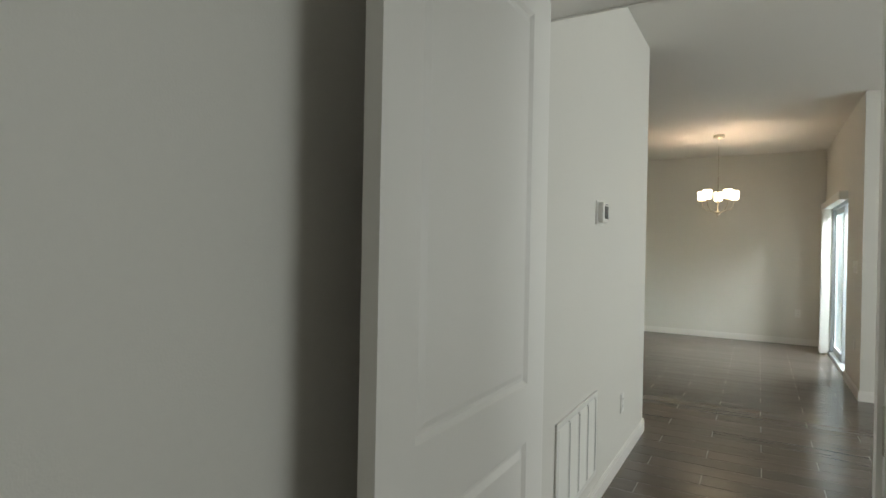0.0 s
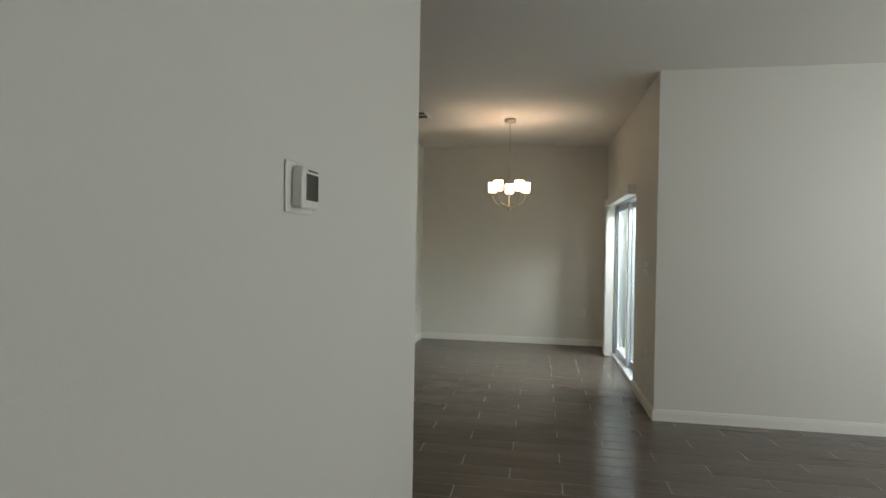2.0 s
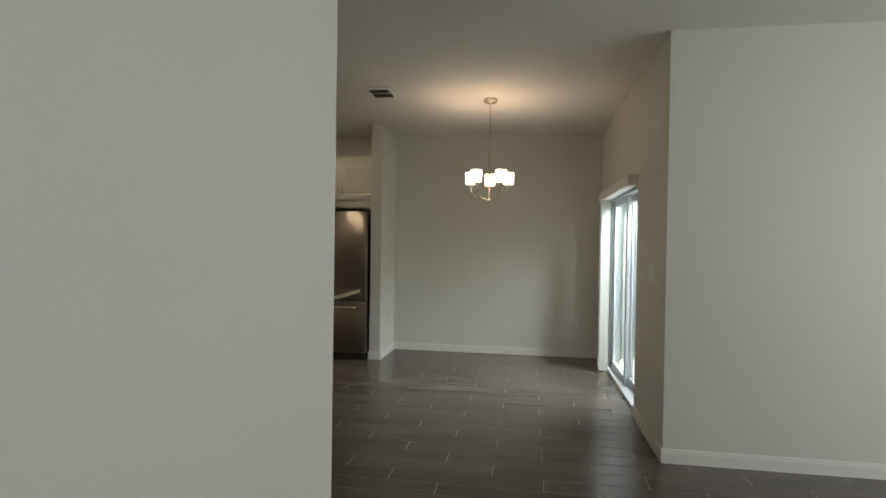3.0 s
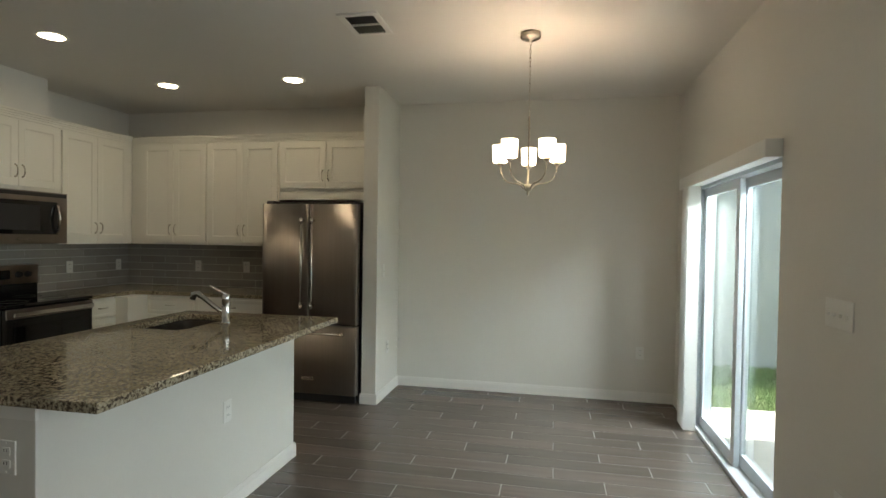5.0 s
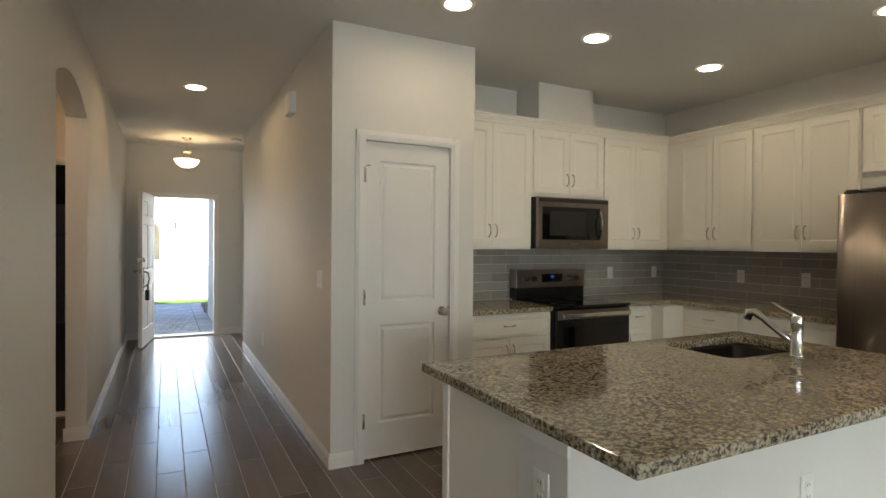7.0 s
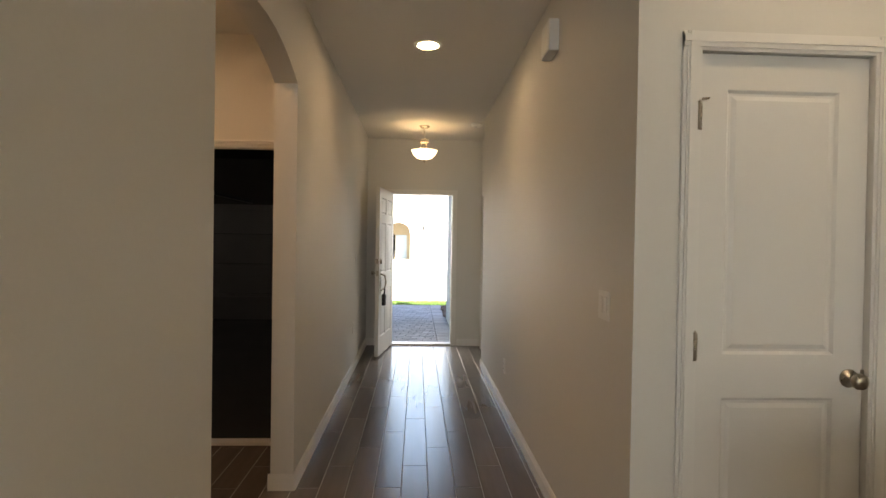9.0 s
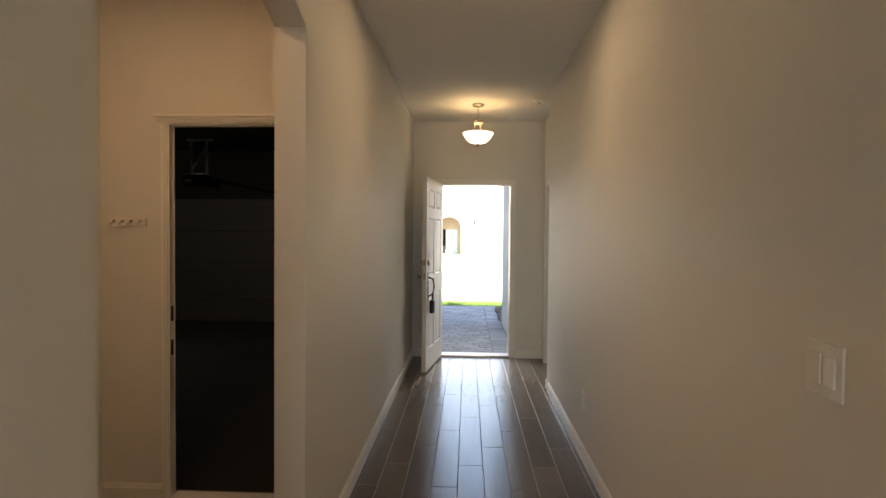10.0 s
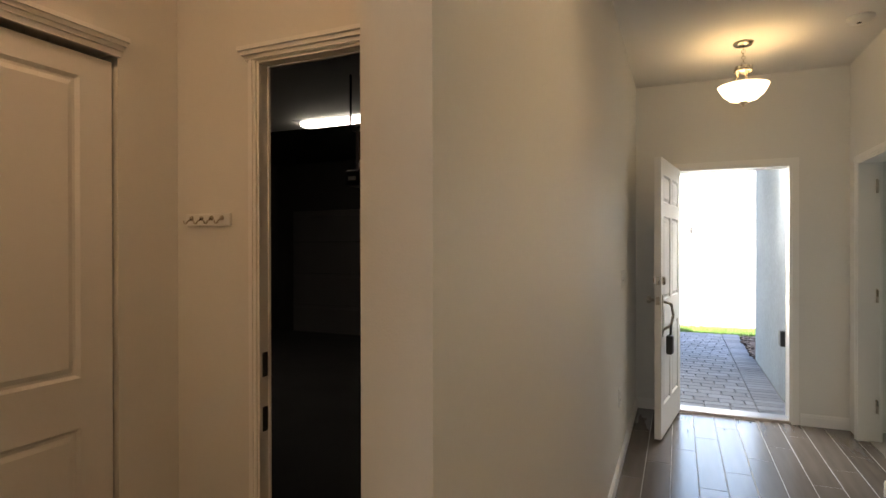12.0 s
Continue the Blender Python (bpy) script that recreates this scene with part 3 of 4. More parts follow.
# ---- fixtures on walls ----
def plate(name, m, label, gangs, style, category):
    """Wall plate, local x along the wall, -y out of it, centred."""
    w = 0.07 + 0.046 * (gangs - 1)
    e = thing(name, m, label, category)
    part("cover", boxed(-w / 2, w / 2, -0.006, 0, -0.057, 0.057, 0.003), PLASTIC, e)
    for g in range(gangs):
        x = (g - (gangs - 1) / 2) * 0.046
        if style == "outlet":
            for z in (-0.021, 0.021):
                bm = bmesh.new()
                box(bm, x - 0.017, x + 0.017, -0.009, -0.005, z - 0.014, z + 0.014, 0.002)
                s = part("socket", bm, PLASTIC, e)
                for dx in (-0.006, 0.006):
                    part("slot", boxed(x + dx - 0.0012, x + dx + 0.0012, -0.0095, -0.0088, z - 0.002, z + 0.008), DARK, s)
        elif style == "rocker":
            part("rocker", boxed(x - 0.016, x + 0.016, -0.010, -0.005, -0.033, 0.033, 0.002), PLASTIC, e)
        else:
            bm = boxed(x - 0.005, x + 0.005, -0.016, -0.004, -0.012, 0.002, 0.002)
            part("toggle", bm, PLASTIC, e)
        for z in (-0.048, 0.048):
            part("screw", lathe(bmesh.new(), [(0.003, -0.0064), (0.0001, -0.0072)], (x, 0, z), 8, "y"), PLASTIC, e)
    return e


plate("light_switch", at(0.43, 1.975, 1.08), "white switch beside the bedroom doorway", 1, "rocker", "switch")
plate("light_switch", at(SX, 6.84, 1.18, -90), "white four-gang switch plate beside the sliding door", 4, "toggle", "switch")
plate("power_outlet", at(SX, 6.80, 0.45, -90), "white outlet below the four-gang switch", 1, "outlet", "outlet")
plate("power_outlet", at(0.53, KY, 0.44), "white outlet on the dining wall", 1, "outlet", "outlet")
plate("power_outlet", at(-1.735, 9.30, 0.44, 90), "white outlet on the stub wall", 1, "outlet", "outlet")
plate("light_switch", at(-1.735, 9.15, 1.15, 90), "white switch on the stub wall", 1, "toggle", "switch")
plate("power_outlet", at(TX, 3.83, 0.37, 90), "white outlet near the hall corner", 1, "outlet", "outlet")
plate("light_switch", at(-4.327, HR, 1.148), "white two-gang rocker switch on the hall wall", 2, "rocker", "switch")
plate("power_outlet", at(-6.66, HR, 0.38), "white outlet low on the hall wall", 1, "outlet", "outlet")
plate("light_switch", at(-8.25, HL, 1.17, 180), "white switch by the entrance", 1, "toggle", "switch")
plate("power_outlet", at(-8.04, HL, 0.46, 180), "white outlet by the entrance", 1, "outlet", "outlet")
for x in (-3.93, -3.37):
    plate("power_outlet", at(x, KY - 0.008, 1.115), "white outlet on the grey tiled backsplash", 1, "outlet", "outlet")
for y in (8.90, 9.50):
    plate("power_outlet", at(KX + 0.008, y, 1.115, 90), "white outlet on the grey tiled backsplash", 1, "outlet", "outlet")

t = thing("thermostat", at(TX, 3.212, 1.48, 90), "white digital thermostat with grey screen on the wall", "thermostat")
part("wall_plate", boxed(-0.078, 0.07, -0.006, 0, -0.062, 0.062, 0.004), PLASTIC, t)
part("body", boxed(-0.052, 0.05, -0.034, -0.005, -0.050, 0.050, 0.006), PLASTIC, t)
part("screen", boxed(-0.030, 0.040, -0.0352, -0.033, -0.030, 0.034, 0.0005), SCREEN, t, "dark grey display")
part("button_strip", boxed(-0.02, 0.035, -0.0355, -0.033, 0.040, 0.044), DARK, t)

g = thing("return_air_grille", at(TX, 2.89, 0.37, 90), "white louvred return air grille low on the wall", "vent")
part("backing", boxed(-0.295, 0.295, -0.003, 0, -0.185, 0.185), DARK, g)
for a in ((-0.32, 0.32, 0.185, 0.212), (-0.32, 0.32, -0.212, -0.185), (-0.32, -0.293, -0.185, 0.185), (0.293, 0.32, -0.185, 0.185)):
    part("frame", boxed(a[0], a[1], -0.010, 0, a[2], a[3], 0.003), PLASTIC, g)
for x in (-0.145, 0.0, 0.145, 0.283):
    rib = part("mullion", boxed(x - 0.01, x + 0.01, -0.0115, -0.002, -0.185, 0.185), PLASTIC, g)
    bm = bmesh.new()
    for k in range(25):
        box(bm, x - 0.005, x + 0.005, -0.0125, -0.011, -0.175 + k * 0.01424, -0.1685 + k * 0.01424)
    part("louvre_slots", bm, DARK, rib, "row of dark louvre slots")
sl = boxed(-0.293, 0.293, -0.0015, 0.0015, -0.0085, 0.0085)
slat = part("slat", sl, PLASTIC, g)
slat.matrix_basis = pose(0, -0.006, -0.178, -38)
for k in range(1, 26):
    o = slat.copy()
    scene.collection.objects.link(o)
    o.matrix_basis = pose(0, -0.006, -0.178 + k * 0.01424, -38)

hk = thing("coat_hook_rail", at(AX, 3.392, 1.477, 90), "small white rail with four brass hooks", "hook rail")
part("board", boxed(-0.100, 0.100, -0.012, 0, -0.021, 0.021, 0.003), PLASTIC, hk)
for k in range(4):
    x = -0.072 + 0.046 * k
    bm = bmesh.new()
    lathe(bm, [(0.009, -0.012), (0.007, -0.016), (0.0001, -0.017)], (x, 0, 0.005), 12, "y")
    tube(bm, [(x, -0.014, 0.004), (x, -0.030, -0.006), (x, -0.036, -0.014), (x, -0.043, -0.013), (x, -0.046, -0.003)], 0.003, 8)
    part("hook", bm, NICKEL, hk, "aged brass hook")

ch = thing("door_chime", at(-5.18, HR, 2.46), "white door chime box high on the hall wall", "chime")
part("cover", boxed(-0.09, 0.09, -0.055, 0, -0.07, 0.10, 0.008), PLASTIC, ch)

sm = thing("smoke_detector", at(-8.50, 5.86, H), "white round smoke detector on the ceiling", "smoke detector")
part("base", lathe(bmesh.new(), [(0.07, 0), (0.07, -0.012), (0.058, -0.03), (0.03, -0.04), (0.0001, -0.041)], (0, 0, 0), 28), PLASTIC, sm)
part("sensor_slot", lathe(bmesh.new(), [(0.012, -0.040), (0.012, -0.0425), (0.0001, -0.043)], (0.02, -0.012, 0), 16), DARK, sm)

v = thing("ceiling_vent", at(-1.39, 7.66, H), "white ceiling register, louvres darkened to stand for shaded gaps", "vent")
part("backing", boxed(-0.095, 0.095, -0.135, 0.135, -0.004, -0.001), DARK, v)
for a in ((-0.125, 0.125, 0.13, 0.165), (-0.125, 0.125, -0.165, -0.13), (-0.125, -0.09, -0.13, 0.13), (0.09, 0.125, -0.13, 0.13), (-0.09, 0.09, -0.008, 0.008)):
    part("frame", boxed(a[0], a[1], a[2], a[3], -0.012, 0, 0.003), PLASTIC, v)
# slats coloured dark grey in place of the shade between them
for k in range(9):
    for s in (-1, 1):
        o = part("slat", boxed(-0.0012, 0.0012, -0.06, 0.06, -0.006, 0.006), SCREEN, v)
        o.matrix_basis = pose(-0.08 + 0.02 * k, s * 0.069, -0.010, 0, 35 * s)

dl = thing("recessed_downlight", at(-3.50, 6.49, H), "lit round recessed ceiling downlight with white trim", "downlight", "recessed downlights")
part("trim_ring", lathe(bmesh.new(), [(0.098, 0), (0.098, -0.004), (0.085, -0.008), (0.074, -0.004), (0.074, -0.001)], (0, 0, 0), 32), PLASTIC, dl)
part("lens", lathe(bmesh.new(), [(0.074, -0.003), (0.05, -0.0045), (0.0001, -0.005)], (0, 0, 0), 32), LENS, dl, "glowing warm lens")
for x, y in ((-3.52, 7.53), (-3.57, 8.70), (-2.39, 8.70)):
    copy_thing(dl, at(x, y, H))

for x, y, lit in ((-6.05, 5.255, LENS_HALL), (-4.85, 3.85, LENS_WARM)):
    for o in copy_thing(dl, at(x, y, H)).children:
        if o.name.startswith("lens"):
            o.data = o.data.copy()
            o.data.materials[0] = lit


def point(name, loc, watts, colour, r):
    dta = bpy.data.lights.new(name, "POINT")
    dta.energy, dta.color, dta.shadow_soft_size = watts, colour, r
    o = new(name, dta)
    o.location = loc


WARM = (1.0, 0.74, 0.50)
c = thing("chandelier", at(-0.415, 7.976, 0), "lit brushed nickel chandelier with five white glass shades", "chandelier")
part("canopy", lathe(bmesh.new(), [(0.064, H), (0.066, H - 0.024), (0.060, H - 0.034), (0.012, H - 0.038), (0.008, H - 0.055)], (0, 0, 0), 28), NICKEL, c)
bm = bmesh.new()
k, z = 0, H - 0.06
while z > 2.20:
    ring(bm, (0, 0, z), 0.0085, 0.0016, 14, 6, Matrix.Rotation(radians(25 + 90 * (k % 2)), 3, "Z") @ Matrix.Diagonal((0.75, 1, 1.9)))
    z -= 0.0265
    k += 1
part("chain", bm, NICKEL, c)
part("rod", lathe(bmesh.new(), [(0.004, 2.21), (0.006, 2.19), (0.006, 1.80), (0.024, 1.795), (0.028, 1.77), (0.020, 1.755), (0.008, 1.75), (0.010, 1.735), (0.0001, 1.721)], (0, 0, 0), 18), NICKEL, c)
for i in range(5):
    a = radians(92 + 72 * i)
    ca, sa = math.cos(a), math.sin(a)
    pts = [(r * ca, r * sa, z) for r, z in ((0.014, 1.765), (0.030, 1.770), (0.045, 1.788), (0.070, 1.800), (0.105, 1.804), (0.140, 1.816), (0.168, 1.842), (0.184, 1.882), (0.19, 1.93))]
    arm = part("arm", tube(bmesh.new(), pts, 0.005, 10), NICKEL, c)
    part("cup", lathe(bmesh.new(), [(0.009, 1.92), (0.022, 1.928), (0.022, 1.938), (0.010, 1.94)], (0.19 * ca, 0.19 * sa, 0), 18), NICKEL, arm)
    part("shade", lathe(bmesh.new(), [(0.006, 1.939), (0.042, 1.940), (0.048, 1.948), (0.052, 2.050), (0.0495, 2.051), (0.0455, 1.951), (0.007, 1.944)], (0.19 * ca, 0.19 * sa, 0), 28), SHADE, arm, "glowing white opal glass shade")
    point("chandelier_bulb", (-0.415 + 0.19 * ca, 7.976 + 0.19 * sa, 2.02), 0.36, (1.0, 0.70, 0.56), 0.022)

p = thing("pendant_light", at(-8.686, 5.267, 0), "lit brass pendant with an alabaster glass bowl", "pendant lamp")
part("canopy", lathe(bmesh.new(), [(0.062, H), (0.062, H - 0.01), (0.05, H - 0.022), (0.008, H - 0.028)], (0, 0, 0), 28), NICKEL, p)
bm = bmesh.new()
k, z = 0, H - 0.04
while z > 2.585:
    ring(bm, (0, 0, z), 0.012, 0.002, 12, 6, Matrix.Rotation(radians(90 * (k % 2)), 3, "Z"))
    z -= 0.02
    k += 1
part("chain", bm, NICKEL, p)
part("collar", lathe(bmesh.new(), [(0.012, 2.585), (0.055, 2.578), (0.058, 2.545), (0.050, 2.542), (0.012, 2.565)], (0, 0, 0), 28), NICKEL, p)
for i in range(3):
    a = radians(20 + 120 * i)
    part("bar", tube(bmesh.new(), [(r * math.cos(a), r * math.sin(a), z) for r, z in ((0.035, 2.55), (0.036, 2.51), (0.05, 2.475), (0.085, 2.45))], 0.006, 8), NICKEL, p)
part("bowl", lathe(bmesh.new(), [(0.155, 2.452), (0.150, 2.440), (0.125, 2.395), (0.085, 2.36), (0.03, 2.342), (0.03, 2.348), (0.08, 2.366), (0.12, 2.402), (0.146, 2.452)], (0, 0, 0), 36), BOWL, p, "glowing cream alabaster glass bowl")
part("finial", lathe(bmesh.new(), [(0.032, 2.345), (0.02, 2.335), (0.008, 2.325), (0.009, 2.318), (0.0001, 2.308)], (0, 0, 0), 18), NICKEL, p)
point("pendant_bulb", (-8.686, 5.267, 2.48), 0.06, (1.0, 0.66, 0.42), 0.03)

# ---- sliding door ----
s = tagged(thing("window_1", at(SX, 0, 0), "white vinyl sliding glass door to the patio", "sliding door"), kind="structure")
Y0, Y1, ZT = 7.42, 9.08, 1.90
part("sill_track", boxed(0.01, 0.15, Y0, Y1, -0.02, 0.03, 0.004), VINYL, s)
part("head", boxed(0.03, 0.15, Y0, Y1, ZT - 0.045, ZT), VINYL, s)
for y in (Y0, Y1 - 0.04):
    part("jamb", boxed(0.03, 0.15, y, y + 0.04, 0.03, ZT - 0.045), VINYL, s)
for y0, y1, x in ((Y0 + 0.04, 8.29, 0.105), (8.22, Y1 - 0.04, 0.06)):
    fr = part("sash", boxed(x, x + 0.035, y0, y0 + 0.065, 0.03, ZT - 0.045, 0.003), VINYL, s)
    box_bm = bmesh.new()
    box(box_bm, x, x + 0.035, y1 - 0.065, y1, 0.03, ZT - 0.045, 0.003)
    box(box_bm, x, x + 0.035, y0 + 0.065, y1 - 0.065, 0.03, 0.11)
    box(box_bm, x, x + 0.035, y0 + 0.065, y1 - 0.065, ZT - 0.105, ZT - 0.045)
    part("sash_frame", box_bm, VINYL, s)
    pane = part("pane", boxed(x + 0.014, x + 0.020, y0 + 0.06, y1 - 0.06, 0.105, ZT - 0.10), GLASS, s)
    pane.visible_shadow = False
b = thing("vertical_blind", at(SX, 0, 0), "white vertical blinds drawn aside under a valance", "blind")
part("valance", boxed(-0.085, -0.004, 7.40, 9.24, 1.865, 1.955, 0.004), BLIND, b, "white boxed valance")
for k in range(9):
    o = part("slat", boxed(-0.0008, 0.0008, -0.044, 0.044, 0.03, 1.868), BLIND, b)
    o.matrix_basis = pose(-0.055 + 0.004 * (k % 2), 8.86 + 0.024 * k, 0, 0, 0, 82 + 3 * (k % 3))


# ---- kitchen ----
def pull(parent, x, y, z, length, upright):
    bm = bmesh.new()
    pts = []
    for i in range(9):
        u = -1 + i / 4
        out = -0.026 * (1 - u ** 4) - 0.002
        pts.append((x, y + out, z + u * length / 2) if upright else (x + u * length / 2, y + out, z))
    tube(bm, pts, [0.0065 if abs(i - 4) > 3 else 0.0045 for i in range(9)], 8)
    part("pull", bm, NICKEL, parent, "curved nickel pull")


def cabinet_door(parent, x0, x1, z0, z1, pull_x=None, pull_z=None):
    w, h = x1 - x0, z1 - z0
    bm = leaf_mesh(w, h, 0.019, [(0.055, w - 0.055, 0.055, h - 0.055)], False, 0.006, False)
    o = part("door", bm, CABINET, parent)
    o.matrix_basis = pose(x0, -0.019, z0)
    if pull_x is not None:
        pull(o, pull_x - x0, 0, pull_z - z0, 0.10, True)


def upper(m, w, h, z0, depth, label, doors):
    e = thing("wall_cabinet", m, label, "kitchen cabinet", "wall cabinets")
    part("body", boxed(0.001, w - 0.001, 0, depth, z0, z0 + h), CABINET, e)
    part("light_rail", boxed(0.001, w - 0.001, 0.002, 0.022, z0 - 0.018, z0), CABINET, e)
    for x0, x1, hinge_left in doors:
        px = x1 - 0.028 if hinge_left else x0 + 0.028
        cabinet_door(e, x0, x1, z0 + 0.012, z0 + h - 0.02, px, z0 + 0.13)
    return e


def pair(w, a=0.012, b=None):
    b = w - 0.012 if b is None else b
    m = (a + b) / 2
    return [(a, m - 0.002, True), (m + 0.002, b, False)]


UZ, UH = 1.362, 0.99
UXF, UYF = KX + 0.35, KY - 0.35
upper(at(UXF, 6.93, 0, 90), 0.769, UH, UZ, 0.345, "tall antique white wall cabinet with two panelled doors", pair(0.769))
upper(at(UXF, 7.701, 0, 90), 0.765, UZ + UH - 1.80, 1.80, 0.345, "short white wall cabinet above the microwave", pair(0.765))
upper(at(UXF, 8.468, 0, 90), 0.826, UH, UZ, 0.345, "tall antique white corner wall cabinet with two doors", pair(0.84, 0.012, 0.755))
upper(at(-4.448, UYF, 0), 0.855, UH, UZ, 0.345, "tall antique white wall cabinet beside the corner", pair(0.855, 0.13, 0.845))
upper(at(-3.591, UYF, 0), 0.765, UH, UZ, 0.345, "tall antique white wall cabinet with two panelled doors", pair(0.765))
upper(at(-2.824, UYF, 0), 0.957, UZ + UH - 1.885, 1.885, 0.345, "short white wall cabinet above the refrigerator", pair(0.957))
part("filler_panel", boxed(0.001, 0.955, 0.004, 0.024, 1.79, 1.865), CABINET, bpy.data.objects["wall_cabinet.005"])
cm = tagged(thing("crown_moulding", at(0, 0, 0), "white stepped crown moulding along the cabinet tops", "moulding"), kind="structure")
for nm, (xa, xb, ya, yb) in (("range_run", (0, 0, 6.93, UYF)), ("back_run", (UXF, -1.864, 0, 0))):
    bm = bmesh.new()
    for dd, za, zb in ((0.012, 0.0, 0.02), (0.022, 0.02, 0.035), (0.034, 0.035, 0.052), (0.045, 0.052, 0.068)):
        zz = UZ + UH - 0.006
        if nm == "range_run":
            box(bm, UXF - 0.05, UXF + dd, ya, yb - dd, zz + za, zz + zb)
        else:
            box(bm, UXF - 0.05, xb, UYF - dd, UYF + 0.05, zz + za, zz + zb)
    part(nm, bm, CABINET, cm)
wall("duct_chase", [(KX, KX + 0.32, 7.79, 8.385, UZ + UH + 0.002, H)], "white boxed duct chase above the cabinets")


def base(m, w, label, drawers=1):
    e = thing("base_cabinet", m, label, "kitchen cabinet", "base cabinets")
    part("body", boxed(0.001, w - 0.001, 0, 0.585, 0.10, 0.865), CABINET, e)
    part("toe_kick", boxed(0.001, w - 0.001, 0.07, 0.585, 0, 0.10), CABINET, e)
    dw = leaf_mesh(w - 0.024, 0.15, 0.019, [(0.02, w - 0.044, 0.02, 0.13)], False, 0.003, False)
    o = part("drawer_front", dw, CABINET, e)
    o.matrix_basis = pose(0.012, -0.019, 0.695)
    pull(o, w / 2 - 0.012, 0, 0.08, 0.10, False)
    if w > 0.5:
        for a, b, l in pair(w):
            cabinet_door(e, a, b, 0.12, 0.68, b - 0.028 if l else a + 0.028, 0.58)
    else:
        cabinet_door(e, 0.012, w - 0.012, 0.12, 0.68, 0.04, 0.58)


CXF, CYF = KX + 0.60, KY - 0.60
base(at(CXF, 6.928, 0, 90), 0.785, "white base cabinet with drawer beside the range")
base(at(CXF, 8.486, 0, 90), 0.33, "white base cabinet with drawer beside the range")
base(at(-4.05, CYF, 0), 0.52, "white base cabinet with drawer near the corner")
base(at(-3.528, CYF, 0), 0.745, "white base cabinet with drawer beside the refrigerator")
ce = thing("base_cabinet", at(KX, CYF, 0), "plain white blind corner base cabinet", "kitchen cabinet", "base cabinets")
part("body", boxed(0.002, 0.748, -0.25, 0.585, 0.10, 0.865), CABINET, ce)

cnt = thing("countertop", at(0, 0, 0), "speckled brown granite counter running round the corner", "countertop", "granite tops")
part("range_side_slab", boxed(KX + 0.002, CXF + 0.035, 6.928, 7.714, 0.867, 0.902, 0.004), GRANITE, cnt)
bm = boxed(KX + 0.002, CXF + 0.035, 8.484, KY - 0.002, 0.867, 0.902, 0.004)
part("corner_slab", bm, GRANITE, cnt)
part("back_slab", boxed(CXF + 0.0352, -2.775, CYF - 0.035, KY - 0.002, 0.867, 0.902, 0.004), GRANITE, cnt)

# range (faces +x)
r = thing("electric_range", at(KX + 0.66, 7.718, 0, 90), "stainless and black electric range with glass cooktop", "range")
W = 0.762
part("body", boxed(0.003, W - 0.003, 0.02, 0.63, 0.03, 0.885), BLACK, r)
part("cooktop", boxed(0.0, W, -0.02, 0.60, 0.885, 0.908, 0.004), BLACKGLASS, r, "black glass cooktop")
for x, y, q in ((0.2, 0.15, 0.10), (0.56, 0.15, 0.085), (0.2, 0.43, 0.075), (0.56, 0.43, 0.10)):
    bm = bmesh.new()
    ring(bm, (0, 0, 0), q, 0.0012, 40, 4, Matrix.Rotation(radians(90), 3, "X"))
    o = part("burner_ring", bm, SCREEN, r)
    o.matrix_basis = pose(x, y, 0.9085)
bk = part("backguard", boxed(0.0, W, 0.55, 0.635, 0.908, 1.005, 0.003), BLACK, r)
cp = part("control_panel", boxed(0.0, W, 0.535, 0.635, 1.005, 1.165, 0.008), STEEL, r, "stainless control panel")
part("display", boxed(0.27, 0.50, 0.532, 0.537, 1.05, 1.125, 0.001), BLACKGLASS, cp)
part("clock", boxed(0.365, 0.405, 0.5305, 0.533, 1.09, 1.108), BLUE, cp, "blue digital clock")
for x in (0.10, 0.18, 0.57, 0.65):
    bm = lathe(bmesh.new(), [(0.027, 0.535), (0.027, 0.527), (0.022, 0.525), (0.020, 0.502), (0.0001, 0.500)], (x, 0, 1.085), 20, "y")
    box(bm, x - 0.004, x + 0.004, 0.494, 0.503, 1.068, 1.102, 0.001)
    part("knob", bm, DARK, cp, "black control knob")
od = part("oven_door", boxed(0.004, W - 0.004, -0.02, 0.02, 0.20, 0.875, 0.006), BLACK, r)
part("door_band", boxed(0.004, W - 0.004, -0.024, -0.018, 0.80, 0.872, 0.002), STEEL, od)
part("window", boxed(0.06, W - 0.06, -0.024, -0.018, 0.30, 0.74, 0.002), BLACKGLASS, od)
bm = bmesh.new()
box(bm, 0.03, W - 0.03, -0.066, -0.044, 0.815, 0.850, 0.006)
for x in (0.05, W - 0.07):
    box(bm, x, x + 0.02, -0.05, -0.02, 0.822, 0.842)
part("handle", bm, STEEL_H, od, "stainless bar handle")
part("storage_drawer", boxed(0.004, W - 0.004, -0.016, 0.02, 0.05, 0.19, 0.005), STEEL, r)

# microwave
mw = thing("microwave", at(KX + 0.43, 7.712, 1.352, 90), "stainless over-range microwave with black glass door", "microwave")
part("body", boxed(0.0, 0.756, 0.03, 0.425, 0.0, 0.425, 0.003), BLACK, mw)
fd = part("front", boxed(0.0, 0.756, 0.0, 0.031, 0.0, 0.425, 0.004), STEEL, mw, "stainless front")
part("window", boxed(0.045, 0.665, -0.003, 0.003, 0.075, 0.345, 0.003), BLACKGLASS, fd)
part("inner_screen", boxed(0.12, 0.50, -0.0045, -0.002, 0.11, 0.31, 0.001), DARK, fd)
bm = tube(bmesh.new(), [(0.652, -0.002, 0.09), (0.648, -0.030, 0.12), (0.645, -0.044, 0.21), (0.648, -0.030, 0.30), (0.652, -0.002, 0.33)], 0.013, 10)
part("handle", bm, STEEL_H, fd, "curved stainless handle")
